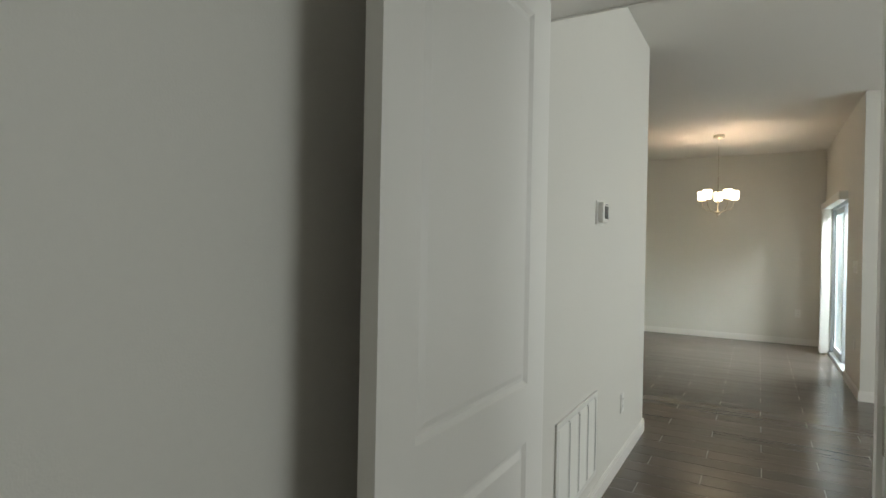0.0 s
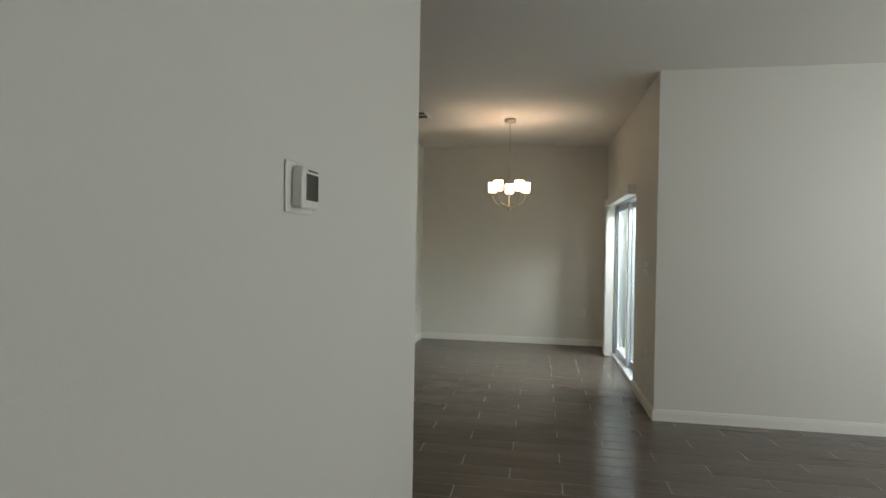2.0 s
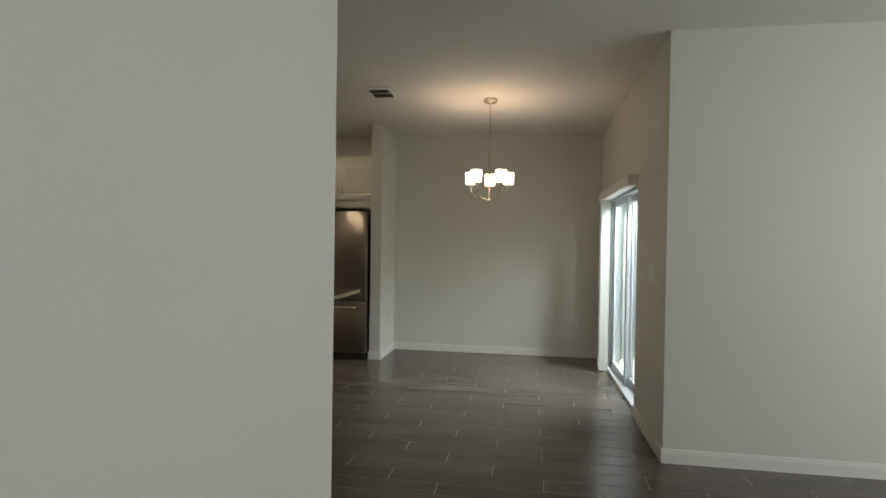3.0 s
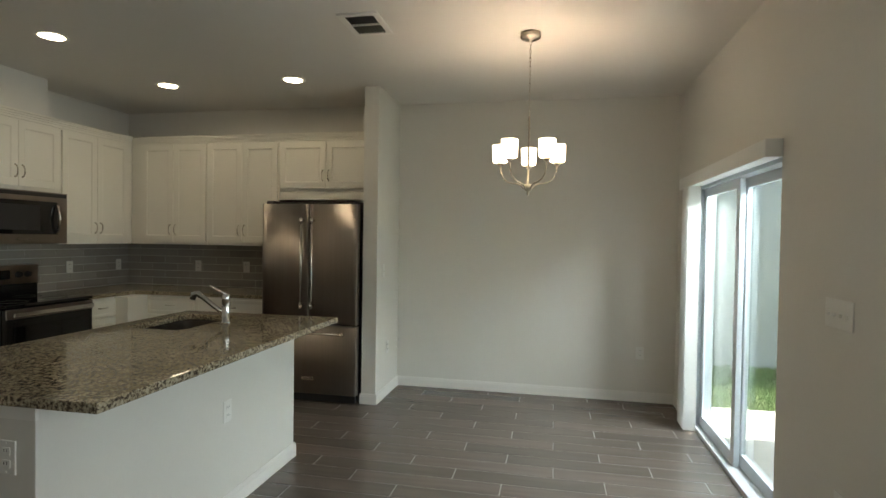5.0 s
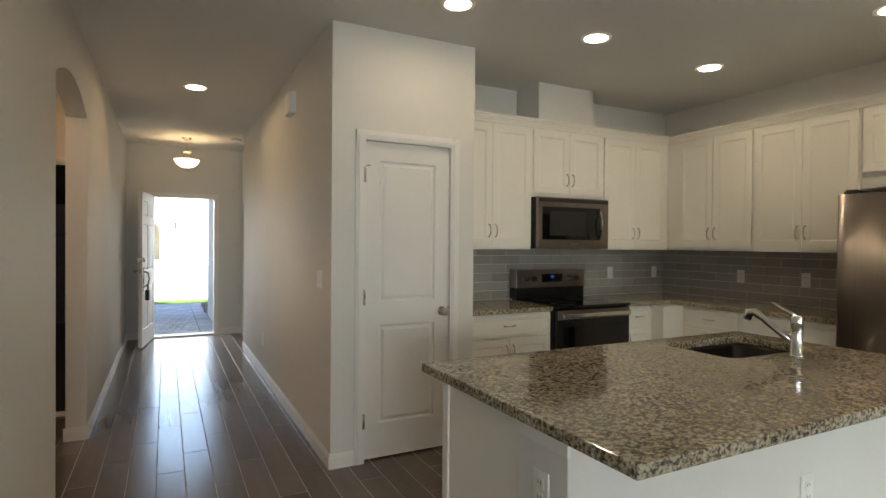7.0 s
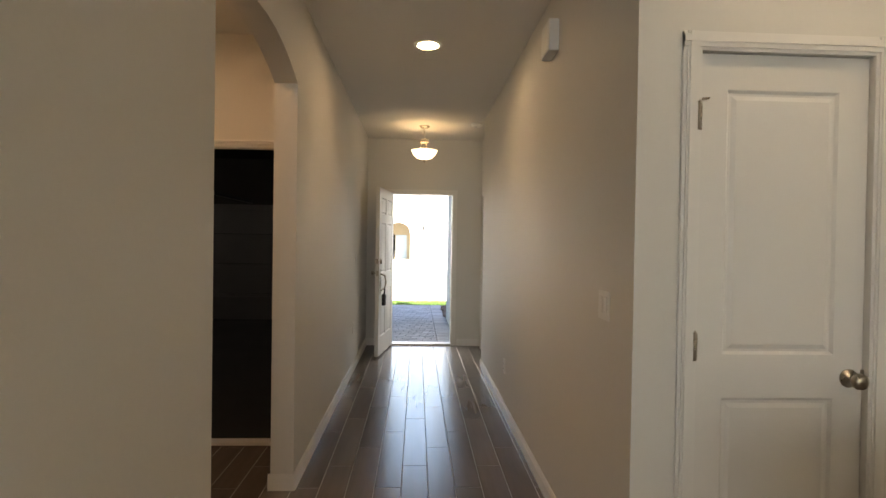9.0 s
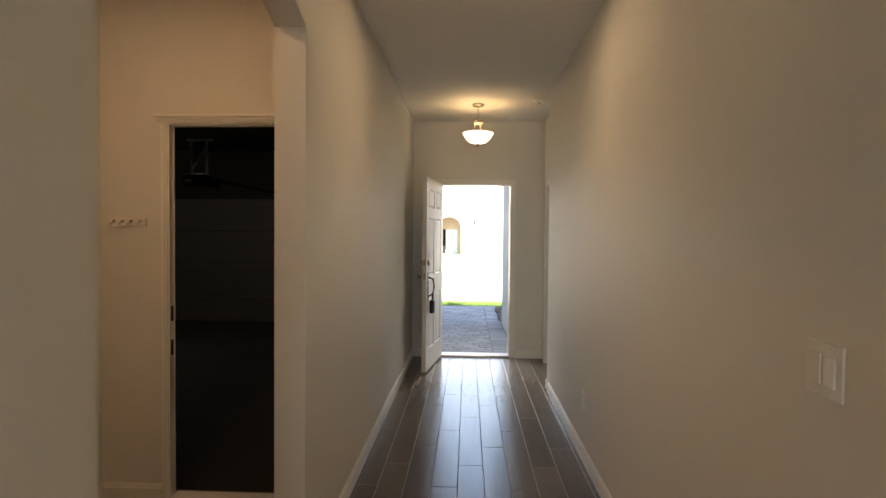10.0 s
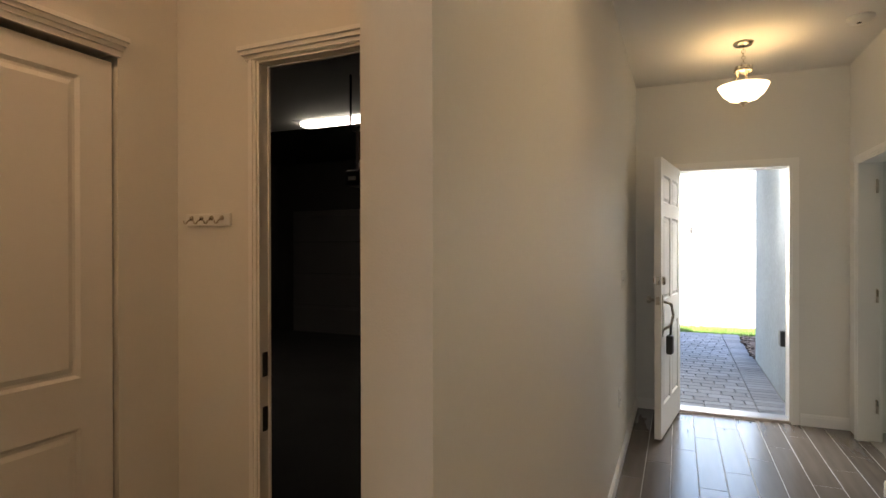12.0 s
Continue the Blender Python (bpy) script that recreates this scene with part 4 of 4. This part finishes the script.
part("vent_strip", boxed(0.01, 0.746, -0.002, 0.003, 0.385, 0.415), DARK, fd)
part("badge", boxed(0.30, 0.42, -0.0025, 0.001, 0.03, 0.045), STEEL_H, fd)

def bowed(x0, x1, z0, z1, depth, bow, n=10):
    """A front panel whose face swells by bow towards -y, with eased side edges."""
    bm = bmesh.new()
    prof = [(x0, depth), (x0, 0.010), (x0 + 0.003, 0.004)]
    for i in range(n + 1):
        u = i / n
        prof.append((x0 + 0.010 + u * (x1 - x0 - 0.020), -bow * (1 - (2 * u - 1) ** 2)))
    prof += [(x1 - 0.003, 0.004), (x1, 0.010), (x1, depth)]
    rows = [[bm.verts.new((x, y, z)) for x, y in prof] for z in (z0, z1)]
    for i in range(len(prof) - 1):
        bm.faces.new((rows[0][i], rows[0][i + 1], rows[1][i + 1], rows[1][i])).smooth = 3 <= i < len(prof) - 4
    bm.faces.new((rows[0][-1], rows[0][0], rows[1][0], rows[1][-1]))
    bm.faces.new(rows[0])
    bm.faces.new(rows[1])
    return bm


# refrigerator (faces -y)
fr = thing("refrigerator", at(-2.765, 8.885, 0), "stainless french-door refrigerator with bottom freezer", "refrigerator")
FW = 0.885
part("body", boxed(0.003, FW - 0.003, 0.062, 0.74, 0.02, 1.745, 0.004), BLACK, fr)
part("kick_grille", boxed(0.02, FW - 0.02, 0.03, 0.07, 0.012, 0.07), DARK, fr)
for x0, x1, hx in ((0.0, FW / 2 - 0.002, FW / 2 - 0.048), (FW / 2 + 0.002, FW, FW / 2 + 0.048)):
    dr = part("door", bowed(x0, x1, 0.69, 1.725, 0.06, 0.0012), STEEL, fr)
    bm = bmesh.new()
    tube(bm, [(hx, -0.058, 0.83), (hx, -0.058, 1.60)], 0.0115, 14)
    for z in (0.85, 1.58):
        box(bm, hx - 0.009, hx + 0.009, -0.058, 0.001, z - 0.012, z + 0.012, 0.002)
        lathe(bm, [(0.015, z - 0.022), (0.015, z + 0.022)], (hx, -0.058, 0), 14)
    part("handle", bm, STEEL_H, dr, "long stainless bar handle")
fz = part("freezer_drawer", bowed(0.0, FW, 0.085, 0.676, 0.06, 0.002), STEEL, fr)
bm = bmesh.new()
tube(bm, [(0.10, -0.058, 0.615), (FW - 0.10, -0.058, 0.615)], 0.0115, 14)
for x in (0.12, FW - 0.12):
    box(bm, x - 0.012, x + 0.012, -0.058, 0.001, 0.606, 0.624, 0.002)
    lathe(bm, [(0.015, x - 0.022), (0.015, x + 0.022)], (0, -0.058, 0.615), 14, "x")
part("handle", bm, STEEL_H, fz, "stainless bar handle")
part("badge", boxed(0.39, 0.50, -0.005, 0.001, 0.20, 0.228, 0.001), STEEL_H, fz)
for x in (0.04, FW - 0.10):
    part("hinge_cover", boxed(x, x + 0.06, 0.01, 0.10, 1.726, 1.752, 0.004), DARK, fr)

# island
isl = thing("kitchen_island", at(0, 0, 0), "white painted kitchen island with panelled ends", "island")
part("body", boxed(-2.62, -2.13, 5.98, 7.78, 0, 0.69), CABINET, isl)
for a in ((-2.62, -2.13, 5.98, 6.5), (-2.62, -2.13, 7.75, 7.78), (-2.62, -2.617, 6.5, 7.75)):
    part("top_rail", boxed(a[0], a[1], a[2], a[3], 0.69, 0.884), CABINET, isl)
part("knee_wall", boxed(-2.13, -1.90, 5.97, 7.79, 0, 0.884, 0.003), WALL, isl)
part("corner_trim", boxed(-2.135, -1.895, 5.964, 5.976, 0.83, 0.884), TRIM, isl)
part("end_post", boxed(-2.63, -2.59, 5.972, 6.0, 0, 0.884), CABINET, isl)
plate("power_outlet", at(-2.01, 5.97, 0.70), "white outlet on the island's end", 1, "outlet", "outlet")
plate("power_outlet", at(-1.90, 7.04, 0.53, 90), "white outlet on the island's long side", 1, "outlet", "outlet")

it = thing("island_countertop", at(0, 0, 0), "polished speckled brown granite island top", "countertop", "granite tops")
xs, ys = [-2.722, -2.61, -2.245, -1.622], [5.925, 7.13, 7.69, 7.84]
bm = bmesh.new()
lay = [[[bm.verts.new((x, y, z)) for x in xs] for y in ys] for z in (0.885, 0.92)]
for i in range(3):
    for j in range(3):
        if (i, j) != (1, 1):
            for k in (0, 1):
                a = lay[k]
                bm.faces.new((a[j][i], a[j][i + 1], a[j + 1][i + 1], a[j + 1][i]))
rim = [(i, 0) for i in range(3)] + [(3, j) for j in range(3)] + [(i, 3) for i in range(3, 0, -1)] + [(0, j) for j in range(3, 0, -1)]
for loop in (rim, [(1, 1), (2, 1), (2, 2), (1, 2)]):
    for (i, j), (i2, j2) in zip(loop, loop[1:] + loop[:1]):
        bm.faces.new((lay[0][j][i], lay[0][j2][i2], lay[1][j2][i2], lay[1][j][i]))
bmesh.ops.recalc_face_normals(bm, faces=bm.faces)
cor = [e for e in bm.edges if abs(e.verts[0].co.z - e.verts[1].co.z) > 0.02 and -2.62 < e.verts[0].co.x < -2.2 and 7 < e.verts[0].co.y < 7.7]
bmesh.ops.bevel(bm, geom=cor, offset=0.06, segments=5, affect="EDGES", profile=0.5)
hard = [e for e in bm.edges if len(e.link_faces) == 2 and e.calc_face_angle(0) > 0.8 and abs(e.verts[0].co.z - e.verts[1].co.z) < 0.001]
bmesh.ops.bevel(bm, geom=hard, offset=0.004, segments=2, affect="EDGES", profile=0.5)
part("slab", bm, GRANITE, it)
sk = thing("kitchen_sink", at(-2.4275, 7.41, 0), "stainless undermount sink set in the island", "sink")
bm = bmesh.new()
rows_ = []
for hx, hy, z, rr in ((0.188, 0.29, 0.8845, 0.07), (0.186, 0.287, 0.884, 0.065), (0.183, 0.28, 0.87, 0.06), (0.172, 0.27, 0.74, 0.06), (0.14, 0.235, 0.715, 0.06), (0.04, 0.04, 0.705, 0.039)):
    loop = []
    for cx, cy, a0 in ((1, 1, 0), (-1, 1, 90), (-1, -1, 180), (1, -1, 270)):
        for k in range(6):
            a = radians(a0 + 18 * k)
            loop.append(bm.verts.new((cx * (hx - rr) + rr * math.cos(a), cy * (hy - rr) + rr * math.sin(a), z)))
    rows_.append(loop)
for a, b2 in zip(rows_, rows_[1:]):
    for i in range(len(a)):
        j = (i + 1) % len(a)
        f = bm.faces.new((a[i], a[j], b2[j], b2[i]))
        f.smooth = True
part("basin", bm, SINK_SHADED, sk)
part("drain", lathe(bmesh.new(), [(0.042, 0.706), (0.036, 0.709), (0.02, 0.703), (0.0001, 0.702)], (0, 0, 0), 20), CHROME, sk)

fa = thing("kitchen_faucet", at(-2.165, 7.43, 0.92), "chrome single-lever pull-out faucet beside the sink", "faucet")
part("body", lathe(bmesh.new(), [(0.030, 0), (0.030, 0.006), (0.024, 0.010), (0.0235, 0.135), (0.0245, 0.138), (0.0245, 0.168), (0.018, 0.174), (0.0001, 0.175)], (0, 0, 0), 28), CHROME, fa)
part("spout", tube(bmesh.new(), [(-0.005, 0.0, 0.05), (-0.065, -0.012, 0.095), (-0.13, -0.025, 0.148), (-0.165, -0.032, 0.172), (-0.188, -0.037, 0.168), (-0.198, -0.039, 0.138)], [0.014, 0.014, 0.015, 0.019, 0.021, 0.017], 16), CHROME, fa)
part("lever", tube(bmesh.new(), [(0, 0, 0.168), (-0.03, -0.006, 0.185), (-0.095, -0.018, 0.222)], [0.010, 0.008, 0.006], 12), CHROME, fa)

# ---- garage contents ----
fx = thing("fluorescent_fixture", at(-9.45, 1.60, 2.745), "lit fluorescent strip on the garage ceiling", "light fixture")
part("housing", boxed(-0.17, 0.17, -0.54, 0.54, -0.006, 0.045, 0.004), GARAGE_DOOR_SHADED, fx)
part("lens", boxed(-0.08, 0.08, -0.50, 0.50, -0.050, -0.007, 0.012), TUBE, fx, "glowing white lens")
op = thing("garage_door_opener", at(-8.2, 2.64, -0.13), "black garage door opener hung on steel straps", "garage opener")
part("motor_box", boxed(-0.2, 0.12, -0.11, 0.11, 1.98, 2.10, 0.015), DARK, op)
part("label_plate", boxed(0.121, 0.124, -0.08, -0.01, 2.02, 2.05), PLASTIC, op)
for y in (-0.10, 0.10):
    part("strap", boxed(-0.003, 0.0, 0.75 * y - 0.013, 0.75 * y + 0.013, 2.09, 2.42), GALV, op)
part("cross_strap", boxed(-0.03, 0.0, -0.12, 0.12, 2.42, 2.44), GALV, op)
part("brace", tube(bmesh.new(), [(0.002, -0.07, 2.14), (0.002, 0.07, 2.36)], 0.008, 6), GALV, op)
for y in (-0.14, 0.14):
    part("hanger", boxed(-0.02, 0.0, y - 0.003, y + 0.003, 2.44, 2.94), DARK, op)
part("rail", boxed(-2.6, -0.2, -0.02, 0.02, 2.06, 2.10), DARK, op)
gd = tagged(thing("garage_door", at(GX0 + 0.03, 1.2, -0.12), "closed sectional garage door with ribs, darkened for the dim garage", "garage door"), kind="structure")
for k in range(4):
    part("section", boxed(0, 0.05, -2.4, 2.4, 0.005 + 0.53 * k, 0.525 + 0.53 * k, 0.006), GARAGE_DOOR_SHADED, gd)
    part("strut", boxed(0.05, 0.09, -2.35, 2.35, 0.43 + 0.53 * k, 0.48 + 0.53 * k), GARAGE_DOOR_SHADED, gd)

# ---- outdoors ----
structure("ground", boxed(-700, 700, -700, 700, -1.2, -0.06), GRASS, "green lawn reaching the horizon", "ground")
structure("pavement_patio", boxed(SX + 0.15, 3.6, JY + 0.15, 9.35, -0.25, -0.03), CONCRETE, "pale concrete patio slab", "patio")
structure("wall_patio_divider", boxed(SX + 0.15, 12.0, 11.6, 11.8, -0.3, 2.9), STUCCO_G, "pale grey textured stucco wall across the lawn", "wall")
# unseen, added and sized to keep sun out of the sliding door
structure("roof_patio", boxed(1.45, 2.9, 6.95, KY + 0.5, 2.7, 2.85), STUCCO, "unseen white soffit added over the patio to block the sun", "roof")
# out of view; height chosen to hold sun off the entry stucco
structure("roof_garage", boxed(-12.7, -6.1, -2.2, 4.5, 3.0, 4.4), ROOF, "unseen brown roof over the garage, raised for shade", "roof")
structure("wall_entry_side", boxed(-12.4, FX - 0.151, 5.76, 6.0, -0.2, 3.1), STUCCO_SHADED, "rough stucco wall beside the walkway, bluish shade put into its colour", "wall")
bx = thing("outlet_box", at(-10.3, 5.76, 0.55), "dark weatherproof outlet box on the stucco", "outlet box")
part("cover", boxed(-0.05, 0.05, -0.05, 0, -0.07, 0.07, 0.006), DARK, bx)
structure("road", boxed(-45, -15.3, -300, 300, -0.17, -0.045), CONCRETE, "pale concrete court across the lawn", "road")

nb = thing("neighbour_house", at(-46, 3.7, -0.15), "white stucco house across the street with arched entry", "house")
bm = bmesh.new()
box(bm, -8, 0, -14, -0.95, 0, 7.2)
box(bm, -8, 0, 0.95, 14, 0, 7.2)
n = 14
strip = []
for i in range(n + 1):
    u = -1 + 2 * i / n
    za = 2.2 + 0.85 * math.sqrt(max(0, 1 - u * u))
    strip.append([bm.verts.new((x, 0.95 * u, z)) for x in (-0.4, 0) for z in (za, 7.2)])
for a, b in zip(strip, strip[1:]):
    bm.faces.new((a[0], b[0], b[1], a[1]))
    bm.faces.new((a[2], b[2], b[3], a[3]))
    bm.faces.new((a[0], b[0], b[2], a[2]))
part("wall", bm, STUCCO, nb)
part("porch_wall", boxed(-2.2, -2.0, -0.95, 0.95, 0, 3.4), TAN, nb, "tan stucco porch wall")
part("roof", boxed(-9, 0.6, -14.6, 14.6, 7.2, 7.4), ROOF, nb)
nd = part("door", leaf_mesh(0.92, 2.05, 0.05, [(x0, x1, z0, z1) for x0, x1 in ((0.1, 0.42), (0.5, 0.82)) for z0, z1 in ((0.2, 0.8), (1.0, 1.55), (1.65, 1.92))]), BLUEDOOR, nb, "blue-grey six-panel door")
nd.matrix_basis = at(-1.95, -0.30, 0.02, 90)
part("sidelight", boxed(-1.98, -1.93, -0.72, -0.36, 0.05, 2.07), BLACKGLASS, nb)
part("wall_lamp", boxed(0, 0.12, 1.9, 2.05, 2.4, 2.9, 0.02), DARK, nb, "dark coach lamp")
for y in (-9, -4.5, 6, 10):
    w = part("window", boxed(0.0, 0.05, y, y + 1.6, 0.9, 2.3), VINYL, nb)
    part("pane", boxed(0.05, 0.055, y + 0.08, y + 1.52, 0.98, 2.22), BLACKGLASS, w)

rnd = random.Random(4)


def scatter(name, n, x0, x1, y0, y1, z, mat, label, category, maker):
    vs, fs = [], []
    for _ in range(n):
        maker(rnd.uniform(x0, x1), rnd.uniform(y0, y1), z, vs, fs)
    me = bpy.data.meshes.new(name)
    me.from_pydata(vs, [], fs)
    me.materials.append(mat)
    return tagged(new(name, me), label, category, kind="stuff")


def blade(x, y, z, vs, fs):
    a, h, w = rnd.uniform(0, 6.28), rnd.uniform(0.03, 0.075), 0.004
    dx, dy, lx, ly = w * math.cos(a), w * math.sin(a), rnd.uniform(-0.03, 0.03), rnd.uniform(-0.03, 0.03)
    i = len(vs)
    vs.extend([(x - dx, y - dy, z), (x + dx, y + dy, z), (x + lx, y + ly, z + h)])
    fs.append((i, i + 1, i + 2))


def chip(x, y, z, vs, fs):
    a, l, w, t = rnd.uniform(0, 6.28), rnd.uniform(0.02, 0.05), rnd.uniform(0.01, 0.02), rnd.uniform(0.0, 0.03)
    ca, sa = math.cos(a), math.sin(a)
    i = len(vs)
    for dz in (0, 0.012):
        for u, v_ in ((-1, -1), (1, -1), (1, 1), (-1, 1)):
            vs.append((x + u * l * ca - v_ * w * sa, y + u * l * sa + v_ * w * ca, z + t + dz + rnd.uniform(-0.006, 0.006)))
    fs.extend([(i + 4, i + 5, i + 6, i + 7), (i, i + 1, i + 5, i + 4), (i + 1, i + 2, i + 6, i + 5), (i + 2, i + 3, i + 7, i + 6), (i + 3, i, i + 4, i + 7)])


scatter("patio_grass", 26000, 1.0, 5.5, 9.35, 11.6, -0.06, BLADE, "short green grass beyond the patio", "grass", blade)
scatter("front_grass", 20000, -15.3, -14.4, 2.5, 8.0, -0.06, BLADE, "short green grass of the front lawn", "grass", blade)
scatter("mulch_bed", 1500, -14.1, -12.42, 5.74, 6.5, -0.034, MULCH, "brown bark mulch beside the walkway", "mulch", chip)
scatter("mulch_bed_opposite", 900, -14.3, -12.9, 3.9, 4.42, -0.055, MULCH, "brown bark mulch opposite the stucco wall", "mulch", chip)

# ---- small pieces ----
def pieces(parent, name, rects, z0, z1, mat, limit, near, bevel=0.0025, gap=0.002):
    """Flat floor pieces as objects sharing meshes by size; the rest joined."""
    shared, rest_v, rest_f, count = {}, [], [], 0
    rects = sorted(rects, key=near)
    for x0, x1, y0, y1 in rects:
        w, d = round(x1 - x0 - gap, 3), round(y1 - y0 - gap, 3)
        if w < 0.012 or d < 0.012:
            continue
        b = bevel
        vs = [(-w / 2, -d / 2, z0), (w / 2, -d / 2, z0), (w / 2, d / 2, z0), (-w / 2, d / 2, z0),
              (-w / 2, -d / 2, z1 - b), (w / 2, -d / 2, z1 - b), (w / 2, d / 2, z1 - b), (-w / 2, d / 2, z1 - b),
              (-w / 2 + b, -d / 2 + b, z1), (w / 2 - b, -d / 2 + b, z1), (w / 2 - b, d / 2 - b, z1), (-w / 2 + b, d / 2 - b, z1)]
        fs = [(0, 1, 5, 4), (1, 2, 6, 5), (2, 3, 7, 6), (3, 0, 4, 7), (4, 5, 9, 8), (5, 6, 10, 9), (6, 7, 11, 10), (7, 4, 8, 11), (8, 9, 10, 11)]
        cx, cy = (x0 + x1) / 2, (y0 + y1) / 2
        if count < limit:
            if (w, d) not in shared:
                me = bpy.data.meshes.new(name)
                me.from_pydata(vs, [], fs)
                me.materials.append(mat)
                shared[(w, d)] = me
            o = new(name, shared[(w, d)])
            o.parent = parent
            o.location = (cx, cy, 0)
            count += 1
        else:
            i = len(rest_v)
            rest_v.extend((x + cx, y + cy, z) for x, y, z in vs)
            rest_f.extend(tuple(q + i for q in f) for f in fs)
    if rest_v:
        me = bpy.data.meshes.new(name + "_field")
        me.from_pydata(rest_v, [], rest_f)
        me.materials.append(mat)
        o = new(name + "_field", me)
        o.parent = parent
        tagged(o, kind="stuff")


def running_rows(x0, x1, y0, y1, l, w, shift, oy=0.0, ox=0.0):
    out = []
    j0 = math.floor((y0 - oy) / w)
    for j in range(j0, math.ceil((y1 - oy) / w)):
        ya, yb = max(y0, oy + j * w), min(y1, oy + (j + 1) * w)
        off = ox + (j * shift) % 1.0 * l
        i = math.floor((x0 - off) / l)
        while off + i * l < x1:
            xa, xb = max(x0, off + i * l), min(x1, off + (i + 1) * l)
            if xb - xa > 0.01 and yb - ya > 0.01:
                out.append((xa, xb, ya, yb))
            i += 1
    return out


PL, PWD, PSH = 0.897, 0.1512, -1 / 3
RA, RB, RC = 5.13 - 5 * PWD, 5.13 + 7 * PWD, 5.13 + 9 * PWD  # row lines where the floor's outline changes
planks = []
for x0, x1, y0, y1 in ((TX - T, 4.65, 2.04, RA), (AX, AN, CY - 0.1, RA), (FX + 0.01, 4.65, RA, RB), (-4.85, 4.65, RB, RC), (-4.85, SX + 0.01, RC, KY)):
    planks += running_rows(x0, x1, y0, y1, PL, PWD, PSH, 5.13, -6.504)
planks = [q for q in planks if not (q[1] < -4.1 and q[2] > 6.9) and not (-2.62 < q[0] and q[1] < -1.9 and 6.0 < q[2] < 7.6)]
pieces(bpy.data.objects["floor"], "plank", planks, -0.006, 0.0, TILE, 300, lambda q: min(abs((q[0] + q[1]) / 2 + 0.2), abs((q[2] + q[3]) / 2 - 5.3)), 0.0012, 0.0045)

walkway = structure("pavement_walkway", boxed(-14.4, FX - 0.16, 4.42, 5.76, -0.25, -0.045), SAND, "sand bed under the grey paver walkway", "walkway")
pav = [(-9.96 - 0.0, -9.68, 4.45 + 0.21 * k, 4.66 + 0.21 * k) for k in range(6)]
pav += [(y0, y1, x0, x1) for x0, x1, y0, y1 in running_rows(4.45, 5.5, -14.4, -9.97, 0.21, 0.14, 0.4)]
pav += [(-14.4 + 0.105 * k, -14.295 + 0.105 * k, 5.5, 5.75) for k in range(44) if -14.295 + 0.105 * k < -9.7]
pieces(walkway, "paver", pav, -0.06, -0.03, PAVER, 300, lambda q: -q[0], 0.006, 0.008)

# backsplash tiles
TW, TH = 0.305, 0.0765
for nm, m, length in (("backsplash_range", at(KX + 0.002, 6.927, 0, 90), KY - 6.927), ("backsplash_back", at(KX + 0.008, KY - 0.002, 0), 2.03)):
    e = tagged(thing(nm, m, "grey glass subway tile backsplash with pale joints", "backsplash"), kind="structure")
    part("joint_bed", boxed(0, length, -0.003, 0, 0.903, UZ), SPLASH_GROUT, e)
    shared = {}
    for row in range(6):
        za, zb = 0.9045 + row * TH, min(0.9045 + (row + 1) * TH, UZ)
        x = -TW * 0.5 * (row % 2)
        while x < length:
            xa, xb = max(0, x), min(length, x + TW)
            key = (round(xb - xa, 3), round(zb - za, 3))
            if key[0] > 0.02:
                if key not in shared:
                    shared[key] = mesh_of("tile", boxed(0.002, key[0] - 0.002, -0.006, -0.002, 0.0024, key[1] - 0.0024, 0.001, 1), SPLASH)
                o = new("tile", shared[key])
                o.parent = e
                o.location = (xa, 0, za)
            x += TW
